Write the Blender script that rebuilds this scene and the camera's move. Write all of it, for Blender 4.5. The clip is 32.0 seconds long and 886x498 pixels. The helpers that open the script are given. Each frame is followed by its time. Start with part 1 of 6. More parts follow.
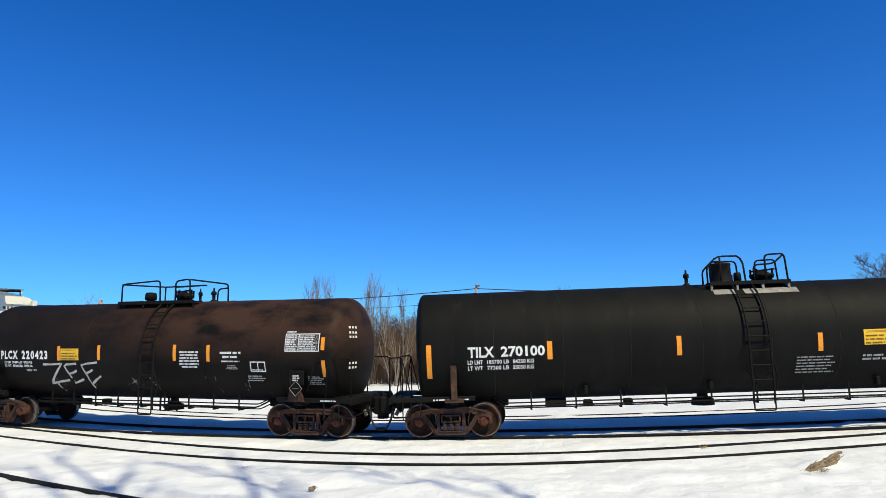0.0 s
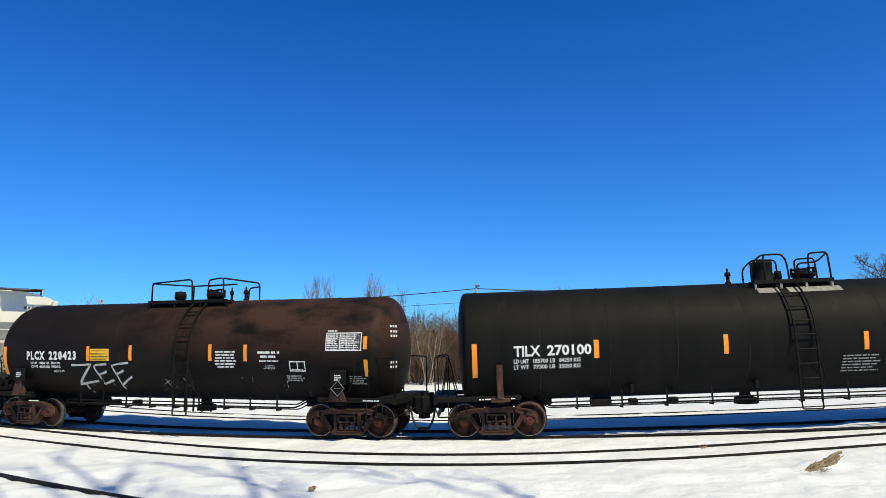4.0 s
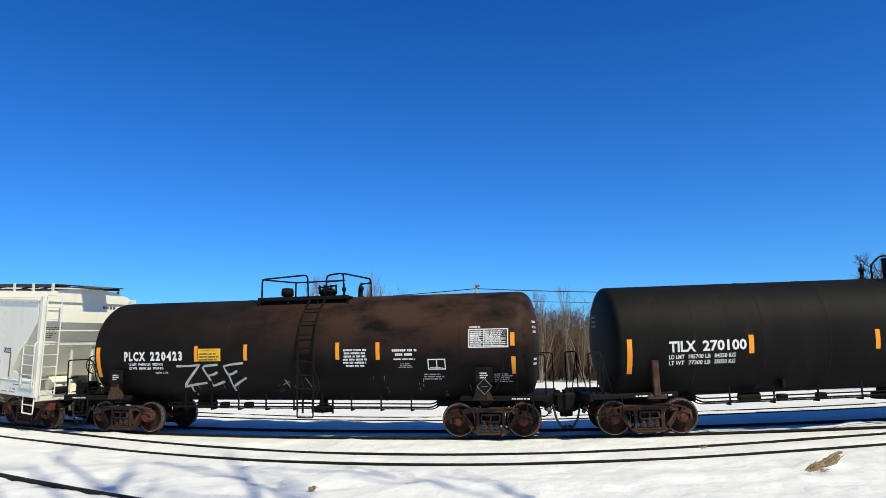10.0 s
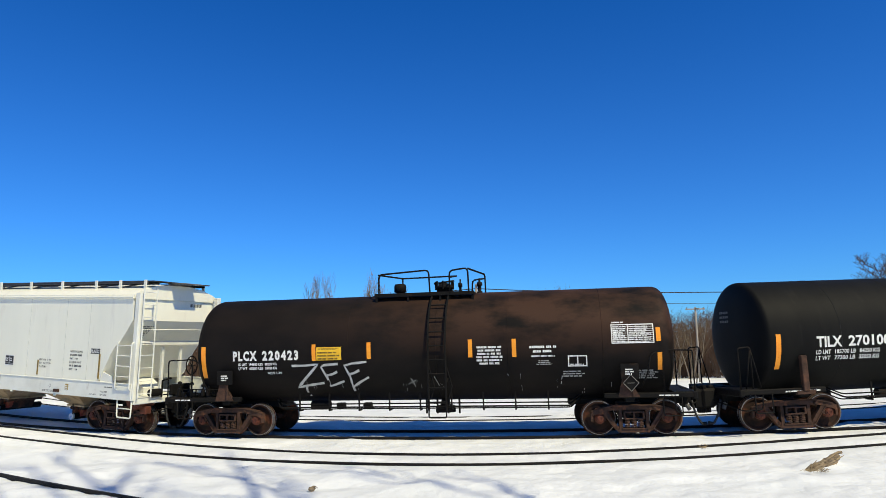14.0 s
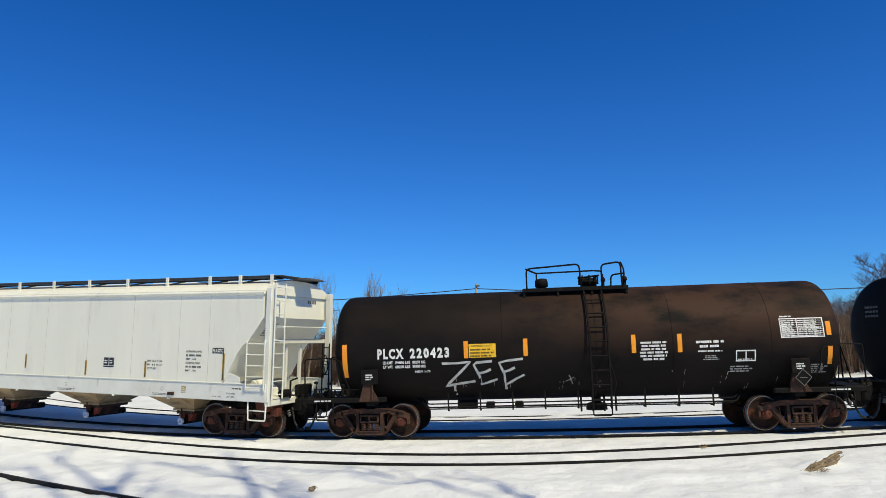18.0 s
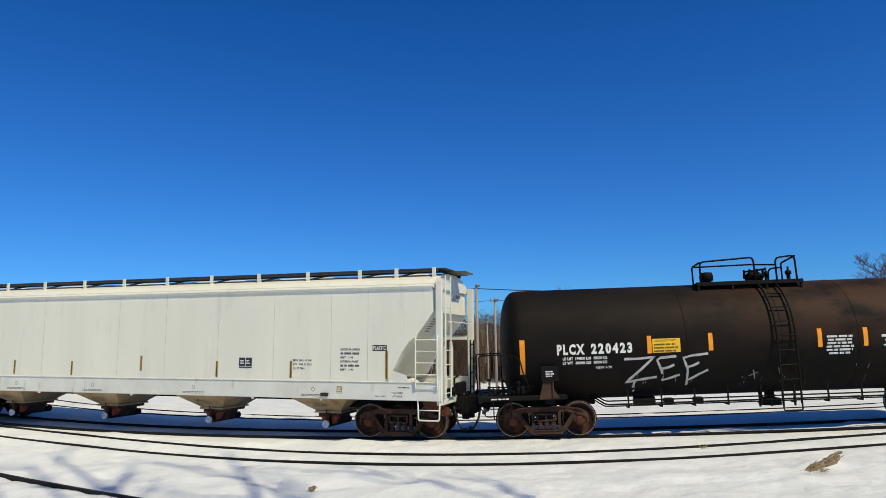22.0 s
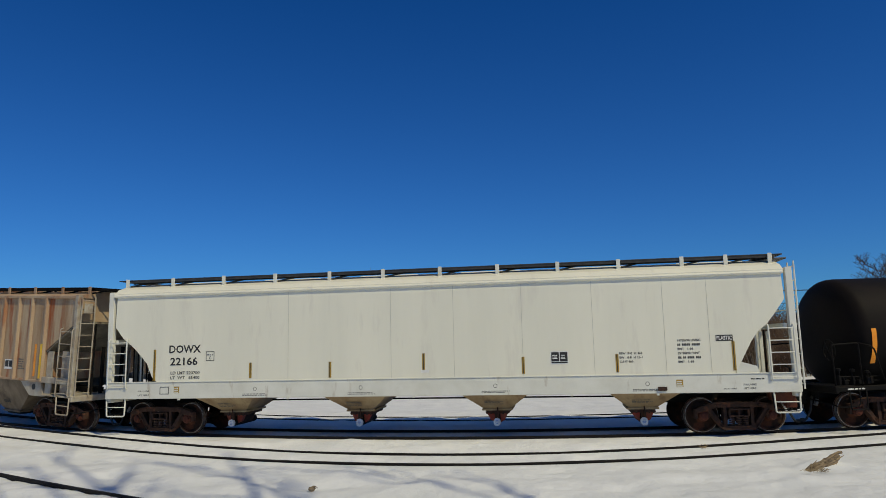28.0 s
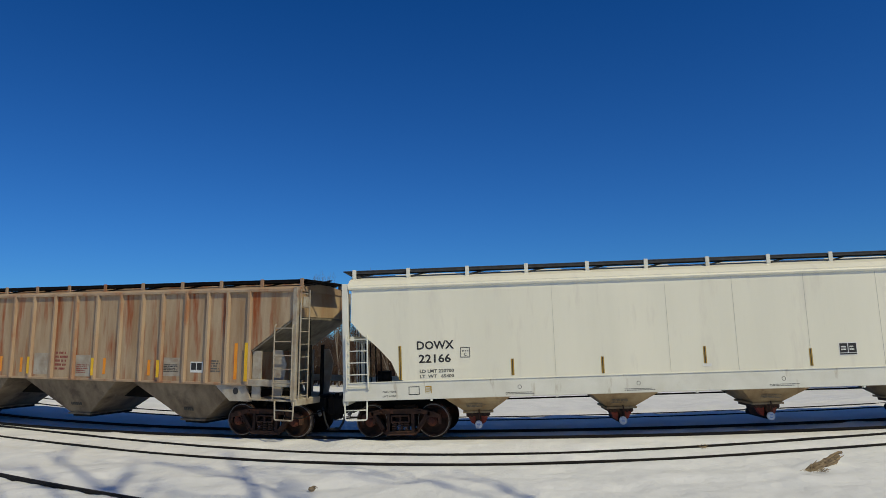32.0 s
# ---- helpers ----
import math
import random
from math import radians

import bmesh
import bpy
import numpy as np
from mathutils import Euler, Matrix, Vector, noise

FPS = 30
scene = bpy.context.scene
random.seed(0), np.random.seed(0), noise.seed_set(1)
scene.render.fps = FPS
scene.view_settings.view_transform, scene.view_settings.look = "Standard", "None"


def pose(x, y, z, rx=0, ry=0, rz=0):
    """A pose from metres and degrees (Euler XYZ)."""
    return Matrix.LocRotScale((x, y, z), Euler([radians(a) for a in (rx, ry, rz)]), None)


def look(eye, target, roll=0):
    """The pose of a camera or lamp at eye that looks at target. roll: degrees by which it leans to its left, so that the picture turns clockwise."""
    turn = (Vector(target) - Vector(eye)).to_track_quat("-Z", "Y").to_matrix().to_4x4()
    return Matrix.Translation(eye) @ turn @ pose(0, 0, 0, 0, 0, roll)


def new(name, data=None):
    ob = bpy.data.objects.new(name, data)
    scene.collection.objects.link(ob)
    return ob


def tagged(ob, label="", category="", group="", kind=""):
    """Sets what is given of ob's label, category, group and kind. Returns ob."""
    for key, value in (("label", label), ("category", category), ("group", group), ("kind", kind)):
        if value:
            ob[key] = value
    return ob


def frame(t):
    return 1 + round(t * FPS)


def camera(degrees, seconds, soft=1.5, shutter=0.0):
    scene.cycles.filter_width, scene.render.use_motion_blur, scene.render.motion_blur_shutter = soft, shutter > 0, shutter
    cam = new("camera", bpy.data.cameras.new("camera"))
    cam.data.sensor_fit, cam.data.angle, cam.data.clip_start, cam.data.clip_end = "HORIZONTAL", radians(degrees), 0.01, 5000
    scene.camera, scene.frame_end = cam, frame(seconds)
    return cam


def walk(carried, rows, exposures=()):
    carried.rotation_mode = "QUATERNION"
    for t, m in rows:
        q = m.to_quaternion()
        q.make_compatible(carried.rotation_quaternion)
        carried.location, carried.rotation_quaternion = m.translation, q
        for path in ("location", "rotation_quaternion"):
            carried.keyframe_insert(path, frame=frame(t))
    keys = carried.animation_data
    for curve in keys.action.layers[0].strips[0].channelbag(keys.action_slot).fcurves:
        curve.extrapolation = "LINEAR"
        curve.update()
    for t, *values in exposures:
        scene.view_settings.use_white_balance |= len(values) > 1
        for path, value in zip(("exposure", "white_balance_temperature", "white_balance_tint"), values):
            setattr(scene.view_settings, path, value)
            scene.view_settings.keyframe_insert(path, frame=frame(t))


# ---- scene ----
# ---------------------------------------------------------------- camera
cam = camera(66.3, 32.0, soft=0.5)
EYE = (0.0, 0.0, 2.57)
VIEW = look(EYE, (0.0, 10.0, 2.57 + 10.0 * math.tan(0.1388)), roll=-1.12)
walk(cam, [(0.0, VIEW), (32.0, VIEW)],
     exposures=[(0.0, 0.15, 6500, 10), (13.0, 0.10, 6500, 10), (18.0, -0.07, 6550, 10), (21.0, -0.15, 6600, 10), (24.0, -0.36, 6650, 10),
                (26.0, -0.55, 6650, 10), (28.0, -0.78, 6650, 10), (29.2, -0.84, 6650, 10), (30.5, -0.78, 6650, 10), (32.0, -0.74, 6650, 10)])

# ---------------------------------------------------------------- world and sun
SUN_EL, SUN_AZ = radians(50), radians(-50)      # azimuth counted from +x towards +y
to_sun = Vector((math.cos(SUN_EL) * math.cos(SUN_AZ), math.cos(SUN_EL) * math.sin(SUN_AZ), math.sin(SUN_EL)))
world = bpy.data.worlds.new("winter_sky")
scene.world = world
world.use_nodes = True
wn = world.node_tree
sky = wn.nodes.new("ShaderNodeTexSky")
sky.sky_type, sky.sun_disc = "NISHITA", False
sky.sun_elevation = SUN_EL
sky.sun_rotation = math.pi / 2 - SUN_AZ
sky.altitude, sky.air_density, sky.dust_density, sky.ozone_density = 200, 1.0, 0.1, 3.0
deep = wn.nodes.new("ShaderNodeMix")                # the clear, deep blue of a dry winter day
deep.data_type, deep.blend_type = "RGBA", "MULTIPLY"
deep.inputs[0].default_value = 1.0
height = wn.nodes.new("ShaderNodeSeparateXYZ")
where = wn.nodes.new("ShaderNodeTexCoord")
wn.links.new(where.outputs["Generated"], height.inputs[0])
rise = wn.nodes.new("ShaderNodeMapRange")
rise.inputs["From Min"].default_value, rise.inputs["From Max"].default_value = -0.02, 0.62
wn.links.new(height.outputs["Z"], rise.inputs["Value"])
tint = wn.nodes.new("ShaderNodeMix")
tint.data_type = "RGBA"
tint.inputs[6].default_value, tint.inputs[7].default_value = (0.205, 0.56, 1.07, 1), (0.010, 0.365, 0.88, 1)
wn.links.new(rise.outputs["Result"], tint.inputs[0])
high = wn.nodes.new("ShaderNodeMapRange")           # paler overhead, towards the sun behind the camera
high.inputs["From Min"].default_value, high.inputs["From Max"].default_value = 0.5, 0.85
wn.links.new(height.outputs["Z"], high.inputs["Value"])
over = wn.nodes.new("ShaderNodeMix")
over.data_type = "RGBA"
over.inputs[7].default_value = (0.30, 0.55, 0.80, 1)
wn.links.new(high.outputs["Result"], over.inputs[0])
wn.links.new(tint.outputs[2], over.inputs[6])
wn.links.new(over.outputs[2], deep.inputs[7])
wn.links.new(sky.outputs["Color"], deep.inputs[6])
wn.links.new(deep.outputs[2], wn.nodes["Background"].inputs["Color"])
wn.nodes["Background"].inputs["Strength"].default_value = 0.130
lamp = bpy.data.lights.new("sun", "SUN")
lamp.energy, lamp.angle, lamp.color = 4.6, radians(0.6), (1.0, 0.90, 0.60)
sun = new("sun", lamp)
sun.matrix_world = look(tuple(to_sun * 200), (0, 0, 0))

# ---------------------------------------------------------------- line of the track
PSI, KAPPA, DIST = -0.15728, 0.016, 20.219        # heading in front of the camera, curvature, distance
RAD = 1 / KAPPA
CEN = (-math.sin(PSI) * RAD, DIST + math.cos(PSI) * RAD)


def track_z(s):
    s = max(-32.0, min(32.0, s))
    return ((-1.681e-5 * s + 8.803e-4) * s + 5.664e-3) * s


def track_at(s, side=0.0, z=0.0):
    """Point on the line s metres along it, side metres to the camera's side."""
    a = PSI + s * KAPPA
    r = RAD + side
    return Vector((CEN[0] + r * math.sin(a), CEN[1] - r * math.cos(a), track_z(s) + z))


def disused_side(s):
    """How far the far rail of the disused track lies to the camera's side; it draws near the line at both ends."""
    return max(1.25, 0.9 + 2.75 * math.exp(-((s - 0.5) / 10.5) ** 2))


def smooth(a, b, x):
    t = max(0.0, min(1.0, (x - a) / (b - a)))
    return t * t * (3 - 2 * t)


def ground_z(x, y):
    """Height of the snow: level with the railheads at the line, falling away to the field behind."""
    dx, dy = x - CEN[0], CEN[1] - y
    r = math.hypot(dx, dy)
    a = math.atan2(dx, dy)
    s = (a - PSI) / KAPPA
    side = r - RAD
    w = 1 - smooth(10, 34, abs(side))
    z = track_z(s) * w - 0.05
    z -= 1.75 * smooth(2.5, 28, -side)
    z -= 0.03 * (1 - smooth(0.9, 1.5, abs(side)))           # swept low by passing trains
    return z


# ---------------------------------------------------------------- materials
def surf(name, base, alt=None, scale=2.0, rough=0.6, metal=0.0, bump=0.15, grain=40.0, stretch=(1, 1, 1),
         wear=None, wear_at=(0.52, 0.66), wear_scale=1.2, wear_stretch=(1, 1, 1), grain_mix=0.12, spec=0.4, wear_above=None, wear_along=None):
    """A painted, rusty or stony surface: two colours at a large scale, wear in patches, fine grain and relief."""
    m = bpy.data.materials.new(name)
    m.use_nodes = True
    t = m.node_tree
    b = t.nodes["Principled BSDF"]
    co = t.nodes.new("ShaderNodeTexCoord")

    def noise_of(sc, st, detail=6.0):
        mp = t.nodes.new("ShaderNodeMapping")
        mp.inputs["Scale"].default_value = st
        t.links.new(co.outputs["Object"], mp.inputs["Vector"])
        n = t.nodes.new("ShaderNodeTexNoise")
        n.inputs["Scale"].default_value = sc
        n.inputs["Detail"].default_value = detail
        n.inputs["Roughness"].default_value = 0.62
        t.links.new(mp.outputs["Vector"], n.inputs["Vector"])
        return n.outputs["Fac"]

    def ramp(fac, lo, hi):
        r = t.nodes.new("ShaderNodeMapRange")
        r.inputs["From Min"].default_value, r.inputs["From Max"].default_value = lo, hi
        t.links.new(fac, r.inputs["Value"])
        return r.outputs["Result"]

    def mix(fac, a, c, kind="MIX"):
        x = t.nodes.new("ShaderNodeMix")
        x.data_type, x.blend_type = "RGBA", kind
        for v, slot in ((fac, 0), (a, 6), (c, 7)):
            if isinstance(v, bpy.types.NodeSocket):
                t.links.new(v, x.inputs[slot])
            else:
                x.inputs[slot].default_value = v if slot == 0 else (*v, 1)
        return x.outputs[2]

    col = base
    alt = alt or tuple(min(1, c * 0.78) for c in base)
    col = mix(ramp(noise_of(scale, stretch), 0.36, 0.66), base, alt)
    rough_out = None
    if wear:
        w = ramp(noise_of(wear_scale, wear_stretch), *wear_at)
        if wear_above:                      # heavier where sun and soot have burnt the upper half
            sep = t.nodes.new("ShaderNodeSeparateXYZ")
            t.links.new(co.outputs["Object"], sep.inputs[0])
            mul = t.nodes.new("ShaderNodeMath")
            mul.operation = "MULTIPLY"
            t.links.new(w, mul.inputs[0])
            t.links.new(ramp(sep.outputs["Z"], *wear_above), mul.inputs[1])
            w = mul.outputs[0]
            if wear_along:                  # and towards one end
                mul = t.nodes.new("ShaderNodeMath")
                mul.operation = "MULTIPLY"
                al = t.nodes.new("ShaderNodeMapRange")
                al.inputs["From Min"].default_value, al.inputs["From Max"].default_value, al.inputs["To Min"].default_value = wear_along
                t.links.new(sep.outputs["X"], al.inputs["Value"])
                t.links.new(w, mul.inputs[0])
                t.links.new(al.outputs["Result"], mul.inputs[1])
                w = mul.outputs[0]
        col = mix(w, col, wear)
        rough_out = ramp(w, -0.2, 1.2)
    g = noise_of(grain, (1, 1, 1), 3.0)
    col = mix(grain_mix, col, mix(ramp(g, 0.3, 0.7), (0.0, 0.0, 0.0), (1.0, 1.0, 1.0)), "OVERLAY")
    t.links.new(col, b.inputs["Base Color"])
    rr = t.nodes.new("ShaderNodeMapRange")
    rr.inputs["From Min"].default_value, rr.inputs["From Max"].default_value = 0.3, 0.7
    rr.inputs["To Min"].default_value, rr.inputs["To Max"].default_value = max(0.05, rough - 0.1), min(1, rough + 0.12)
    t.links.new(g, rr.inputs["Value"])
    t.links.new(rr.outputs["Result"], b.inputs["Roughness"])
    b.inputs["Metallic"].default_value = metal
    b.inputs["Specular IOR Level"].default_value = spec
    if bump:
        bp = t.nodes.new("ShaderNodeBump")
        bp.inputs["Strength"].default_value, bp.inputs["Distance"].default_value = bump, 0.02
        t.links.new(g, bp.inputs["Height"])
        t.links.new(bp.outputs["Normal"], b.inputs["Normal"])
    return m


def snow_surface():
    m = bpy.data.materials.new("snow")
    m.use_nodes = True
    t = m.node_tree
    b = t.nodes["Principled BSDF"]
    co = t.nodes.new("ShaderNodeTexCoord")
    hs = None
    for sc, st, wgt in ((0.7, (1, 1, 1), 1.1), (2.2, (1, 0.8, 1), 0.34), (9.0, (1, 0.7, 1), 0.03), (40.0, (1, 0.8, 1), 0.008)):
        mp = t.nodes.new("ShaderNodeMapping")
        mp.inputs["Scale"].default_value = st
        t.links.new(co.outputs["Object"], mp.inputs["Vector"])
        n = t.nodes.new("ShaderNodeTexNoise")
        n.inputs["Scale"].default_value, n.inputs["Detail"].default_value = sc, 5.0
        t.links.new(mp.outputs["Vector"], n.inputs["Vector"])
        k = t.nodes.new("ShaderNodeMath")
        k.operation = "MULTIPLY_ADD"
        k.inputs[1].default_value = wgt
        t.links.new(n.outputs["Fac"], k.inputs[0])
        if hs is None:
            k.inputs[2].default_value = 0.0
            r = t.nodes.new("ShaderNodeMapRange")
            r.inputs["From Min"].default_value, r.inputs["From Max"].default_value = 0.3, 0.7
            t.links.new(n.outputs["Fac"], r.inputs["Value"])
            x = t.nodes.new("ShaderNodeMix")
            x.data_type = "RGBA"
            x.inputs[6].default_value, x.inputs[7].default_value = (0.665, 0.685, 0.71, 1), (0.76, 0.775, 0.797, 1)
            t.links.new(r.outputs["Result"], x.inputs[0])
            t.links.new(x.outputs[2], b.inputs["Base Color"])
        else:
            t.links.new(hs, k.inputs[2])
        hs = k.outputs[0]
    bp = t.nodes.new("ShaderNodeBump")
    bp.inputs["Strength"].default_value, bp.inputs["Distance"].default_value = 1.0, 0.16
    t.links.new(hs, bp.inputs["Height"])
    t.links.new(bp.outputs["Normal"], b.inputs["Normal"])
    b.inputs["Roughness"].default_value = 0.75
    b.inputs["Specular IOR Level"].default_value = 0.25
    return m


SNOW = snow_surface()
BLACK_TANK = surf("black_tank_paint", (0.0058, 0.0058, 0.0056), (0.009, 0.0088, 0.008), scale=1.0, stretch=(1.6, 1, 0.35), rough=0.62, spec=0.085, bump=0.04, grain=70, wear=(0.018, 0.0165, 0.015), wear_at=(0.58, 0.82), wear_scale=1.4, wear_stretch=(2.2, 1, 0.25))
WELD_GREY = surf("grey_weld_bead", (0.030, 0.029, 0.027), (0.014, 0.0135, 0.013), scale=2.5, rough=0.6, spec=0.12, bump=0.05)
BROWN_TANK = surf("rust_brown_tank_paint", (0.005, 0.0046, 0.0044), (0.011, 0.0085, 0.0075), scale=0.7, stretch=(0.8, 1, 1.2), rough=0.65, spec=0.1, bump=0.08, grain=60, wear=(0.046, 0.024, 0.016), wear_at=(0.36, 0.55), wear_scale=0.85, wear_stretch=(0.75, 1, 1.5), wear_above=(2.0, 3.1), wear_along=(-3.5, 2.4, 0.06))
FRAME_BLACK = surf("dirty_black_steel", (0.005, 0.005, 0.005), (0.009, 0.0078, 0.007), scale=4, rough=0.7, spec=0.12, bump=0.15, wear=(0.03, 0.017, 0.011), wear_at=(0.60, 0.80), wear_scale=3)
TRUCK_RUST = surf("rusty_cast_steel", (0.072, 0.036, 0.024), (0.024, 0.015, 0.012), scale=5, rough=0.85, bump=0.35, grain=55, wear=(0.17, 0.066, 0.034), wear_at=(0.54, 0.74), wear_scale=4, spec=0.25)
WHEEL_DARK = surf("dark_wheel_steel", (0.014, 0.009, 0.007), (0.04, 0.018, 0.011), scale=5, rough=0.8, metal=0.1, spec=0.2, bump=0.2, wear=(0.11, 0.035, 0.017), wear_at=(0.48, 0.66), wear_scale=2.2)
BEARING_RED = surf("red_rusty_bearing", (0.12, 0.032, 0.017), (0.05, 0.018, 0.012), scale=7, rough=0.7, bump=0.15, spec=0.25)
WHEEL_RIM = surf("worn_wheel_rim", (0.30, 0.28, 0.26), (0.14, 0.12, 0.10), scale=9, rough=0.4, metal=0.8, bump=0.05)
SPRING_RUST = surf("rusty_springs", (0.075, 0.034, 0.02), (0.03, 0.017, 0.012), scale=9, rough=0.75, bump=0.1)
RAIL_STEEL = surf("rusty_rail", (0.016, 0.012, 0.010), (0.009, 0.008, 0.0075), scale=3, rough=0.6, metal=0.2, spec=0.2, bump=0.1, wear=(0.10, 0.09, 0.085), wear_at=(0.66, 0.76), wear_scale=0.8)
WHITE_HOPPER = surf("pale_grey_hopper_paint", (0.79, 0.77, 0.65), (0.73, 0.715, 0.605), scale=0.45, stretch=(1.8, 1, 0.25), rough=0.5, bump=0.03, grain=60, wear=(0.64, 0.61, 0.53), wear_at=(0.56, 0.80), wear_scale=1.5, wear_stretch=(1.6, 1, 0.3), grain_mix=0.05)
WHITE_SILL = surf("pale_grey_sill_paint", (0.71, 0.71, 0.645), (0.62, 0.615, 0.545), scale=1.2, rough=0.55, bump=0.05, wear=(0.36, 0.30, 0.22), wear_at=(0.62, 0.80), wear_scale=2.2, wear_stretch=(2, 1, 0.5), grain_mix=0.06)
HOPPER_BAY = surf("dirty_tan_bay_paint", (0.42, 0.32, 0.19), (0.28, 0.19, 0.10), scale=1.4, stretch=(1.4, 1, 0.5), rough=0.7, bump=0.1, wear=(0.13, 0.075, 0.04), wear_at=(0.54, 0.78), wear_scale=2.2, wear_stretch=(1.6, 1, 0.4))
RED_RUST = surf("red_outlet_paint", (0.36, 0.035, 0.018), (0.20, 0.07, 0.03), scale=6, rough=0.6, bump=0.15)
WHITE_CAP = surf("white_outlet_cap", (0.70, 0.73, 0.78), (0.5, 0.55, 0.65), scale=8, rough=0.4, bump=0.05)
RUSTY_SIDE = surf("weathered_tan_hopper_paint", (0.45, 0.345, 0.225), (0.31, 0.195, 0.105), scale=1.3, stretch=(1.9, 1, 0.26), rough=0.75, bump=0.12, wear=(0.29, 0.075, 0.020), wear_at=(0.50, 0.66), wear_scale=1.35, wear_stretch=(2.0, 1, 0.24))
RUSTY_RIB = surf("weathered_rib_paint", (0.43, 0.325, 0.22), (0.34, 0.21, 0.125), scale=1.6, stretch=(1, 1, 0.3), rough=0.75, bump=0.1, wear=(0.34, 0.12, 0.045), wear_at=(0.56, 0.76), wear_scale=1.6, wear_stretch=(1, 1, 0.3))
RUSTY_BAY = surf("dark_weathered_bay_steel", (0.235, 0.185, 0.125), (0.125, 0.092, 0.06), scale=1.8, stretch=(1.3, 1, 0.6), rough=0.8, bump=0.2, wear=(0.06, 0.042, 0.03), wear_at=(0.54, 0.74), wear_scale=1.5)
RUSTY_PALE = surf("dirty_pale_grey_paint", (0.43, 0.395, 0.325), (0.28, 0.22, 0.16), scale=2.5, rough=0.7, bump=0.1, wear=(0.24, 0.10, 0.045), wear_at=(0.60, 0.76), wear_scale=2)
WHITE_MARK = surf("white_stencil", (0.78, 0.78, 0.76), (0.62, 0.62, 0.60), scale=7, rough=0.6, bump=0.0)
GREY_MARK = surf("faded_white_stencil", (0.42, 0.42, 0.40), (0.28, 0.28, 0.27), scale=9, rough=0.6, bump=0.0)
SPRAY = surf("silver_spray_paint", (0.52, 0.52, 0.51), (0.36, 0.36, 0.35), scale=6, rough=0.5, bump=0.0)
BLACK_MARK = surf("black_stencil", (0.02, 0.02, 0.022), (0.035, 0.035, 0.035), scale=6, rough=0.6, bump=0.0)
FAINT_MARK = surf("faded_black_stencil", (0.075, 0.075, 0.07), (0.14, 0.14, 0.13), scale=9, rough=0.6, bump=0.0)
SEAM = surf("sheet_joint", (0.42, 0.42, 0.37), (0.54, 0.54, 0.48), scale=3, rough=0.7, bump=0.0)
RUSTY_SLOPE = surf("grey_green_slope_sheet", (0.25, 0.23, 0.175), (0.14, 0.115, 0.085), scale=2.0, rough=0.8, bump=0.15, wear=(0.07, 0.045, 0.03), wear_at=(0.56, 0.74), wear_scale=1.6)
BOARD_GREY = surf("dark_galvanised_grating", (0.055, 0.058, 0.062), (0.03, 0.03, 0.032), scale=6, rough=0.6, metal=0.3, bump=0.1)
SADDLE_GREY = surf("worn_bare_plate", (0.32, 0.31, 0.28), (0.18, 0.17, 0.155), scale=5, rough=0.6, metal=0.2, bump=0.1)
PRINT_BROWN = surf("dark_notice_print", (0.10, 0.06, 0.008), (0.16, 0.10, 0.01), scale=9, rough=0.5, bump=0.0)
ORANGE = surf("orange_yellow_reflector", (0.86, 0.33, 0.02), (0.80, 0.26, 0.015), scale=3, rough=0.35, bump=0.02)
YELLOW = surf("yellow_sheet", (0.86, 0.53, 0.02), (0.76, 0.42, 0.02), scale=5, rough=0.4, bump=0.02)
OCHRE = surf("dirty_ochre_reflector", (0.42, 0.27, 0.03), (0.30, 0.19, 0.03), scale=6, rough=0.5, bump=0.05)
RED_MARK = surf("faded_red_stencil", (0.30, 0.05, 0.04), (0.22, 0.08, 0.06), scale=9, rough=0.7, bump=0.0)
BLUE_MARK = surf("blue_cap_mark", (0.10, 0.22, 0.55), (0.2, 0.3, 0.6), scale=9, rough=0.5, bump=0.0)
GREY_STEEL = surf("grey_walkway_steel", (0.16, 0.155, 0.145), (0.10, 0.095, 0.09), scale=4, rough=0.6, metal=0.3, bump=0.1)
RUBBER = surf("black_rubber", (0.012, 0.012, 0.012), (0.02, 0.02, 0.02), scale=5, rough=0.6, bump=0.05)
POLE_WOOD = surf("weathered_pole_wood", (0.34, 0.30, 0.25), (0.24, 0.20, 0.16), scale=3, stretch=(3, 3, 0.2), rough=0.85, bump=0.2)
BARK = surf("winter_bark", (0.13, 0.10, 0.08), (0.08, 0.06, 0.05), scale=5, stretch=(2, 2, 0.4), rough=0.9, bump=0.3)
BARK_PALE = surf("pale_winter_bark", (0.27, 0.23, 0.18), (0.17, 0.14, 0.11), scale=5, stretch=(2, 2, 0.4), rough=0.9, bump=0.2)
TWIG = surf("grey_brown_twigs", (0.10, 0.07, 0.054), (0.06, 0.043, 0.034), scale=0.8, rough=0.9, bump=0.0)
TWIG_PALE = surf("straw_coloured_twigs", (0.20, 0.145, 0.09), (0.12, 0.085, 0.055), scale=0.8, rough=0.9, bump=0.0)
TWIG_RED = surf("reddish_brush", (0.115, 0.065, 0.042), (0.068, 0.041, 0.028), scale=0.6, rough=0.9, bump=0.0)
LOG_WOOD = surf("dead_grey_wood", (0.36, 0.27, 0.165), (0.07, 0.05, 0.033), scale=9, stretch=(0.5, 3, 3), rough=0.9, bump=0.5, grain=30)
DRY_GRASS = surf("dry_straw", (0.38, 0.29, 0.16), (0.24, 0.17, 0.09), scale=8, rough=0.9, bump=0.0)
WIRE = surf("dark_cable", (0.015, 0.015, 0.017), (0.02, 0.02, 0.02), scale=3, rough=0.6, bump=0.0)


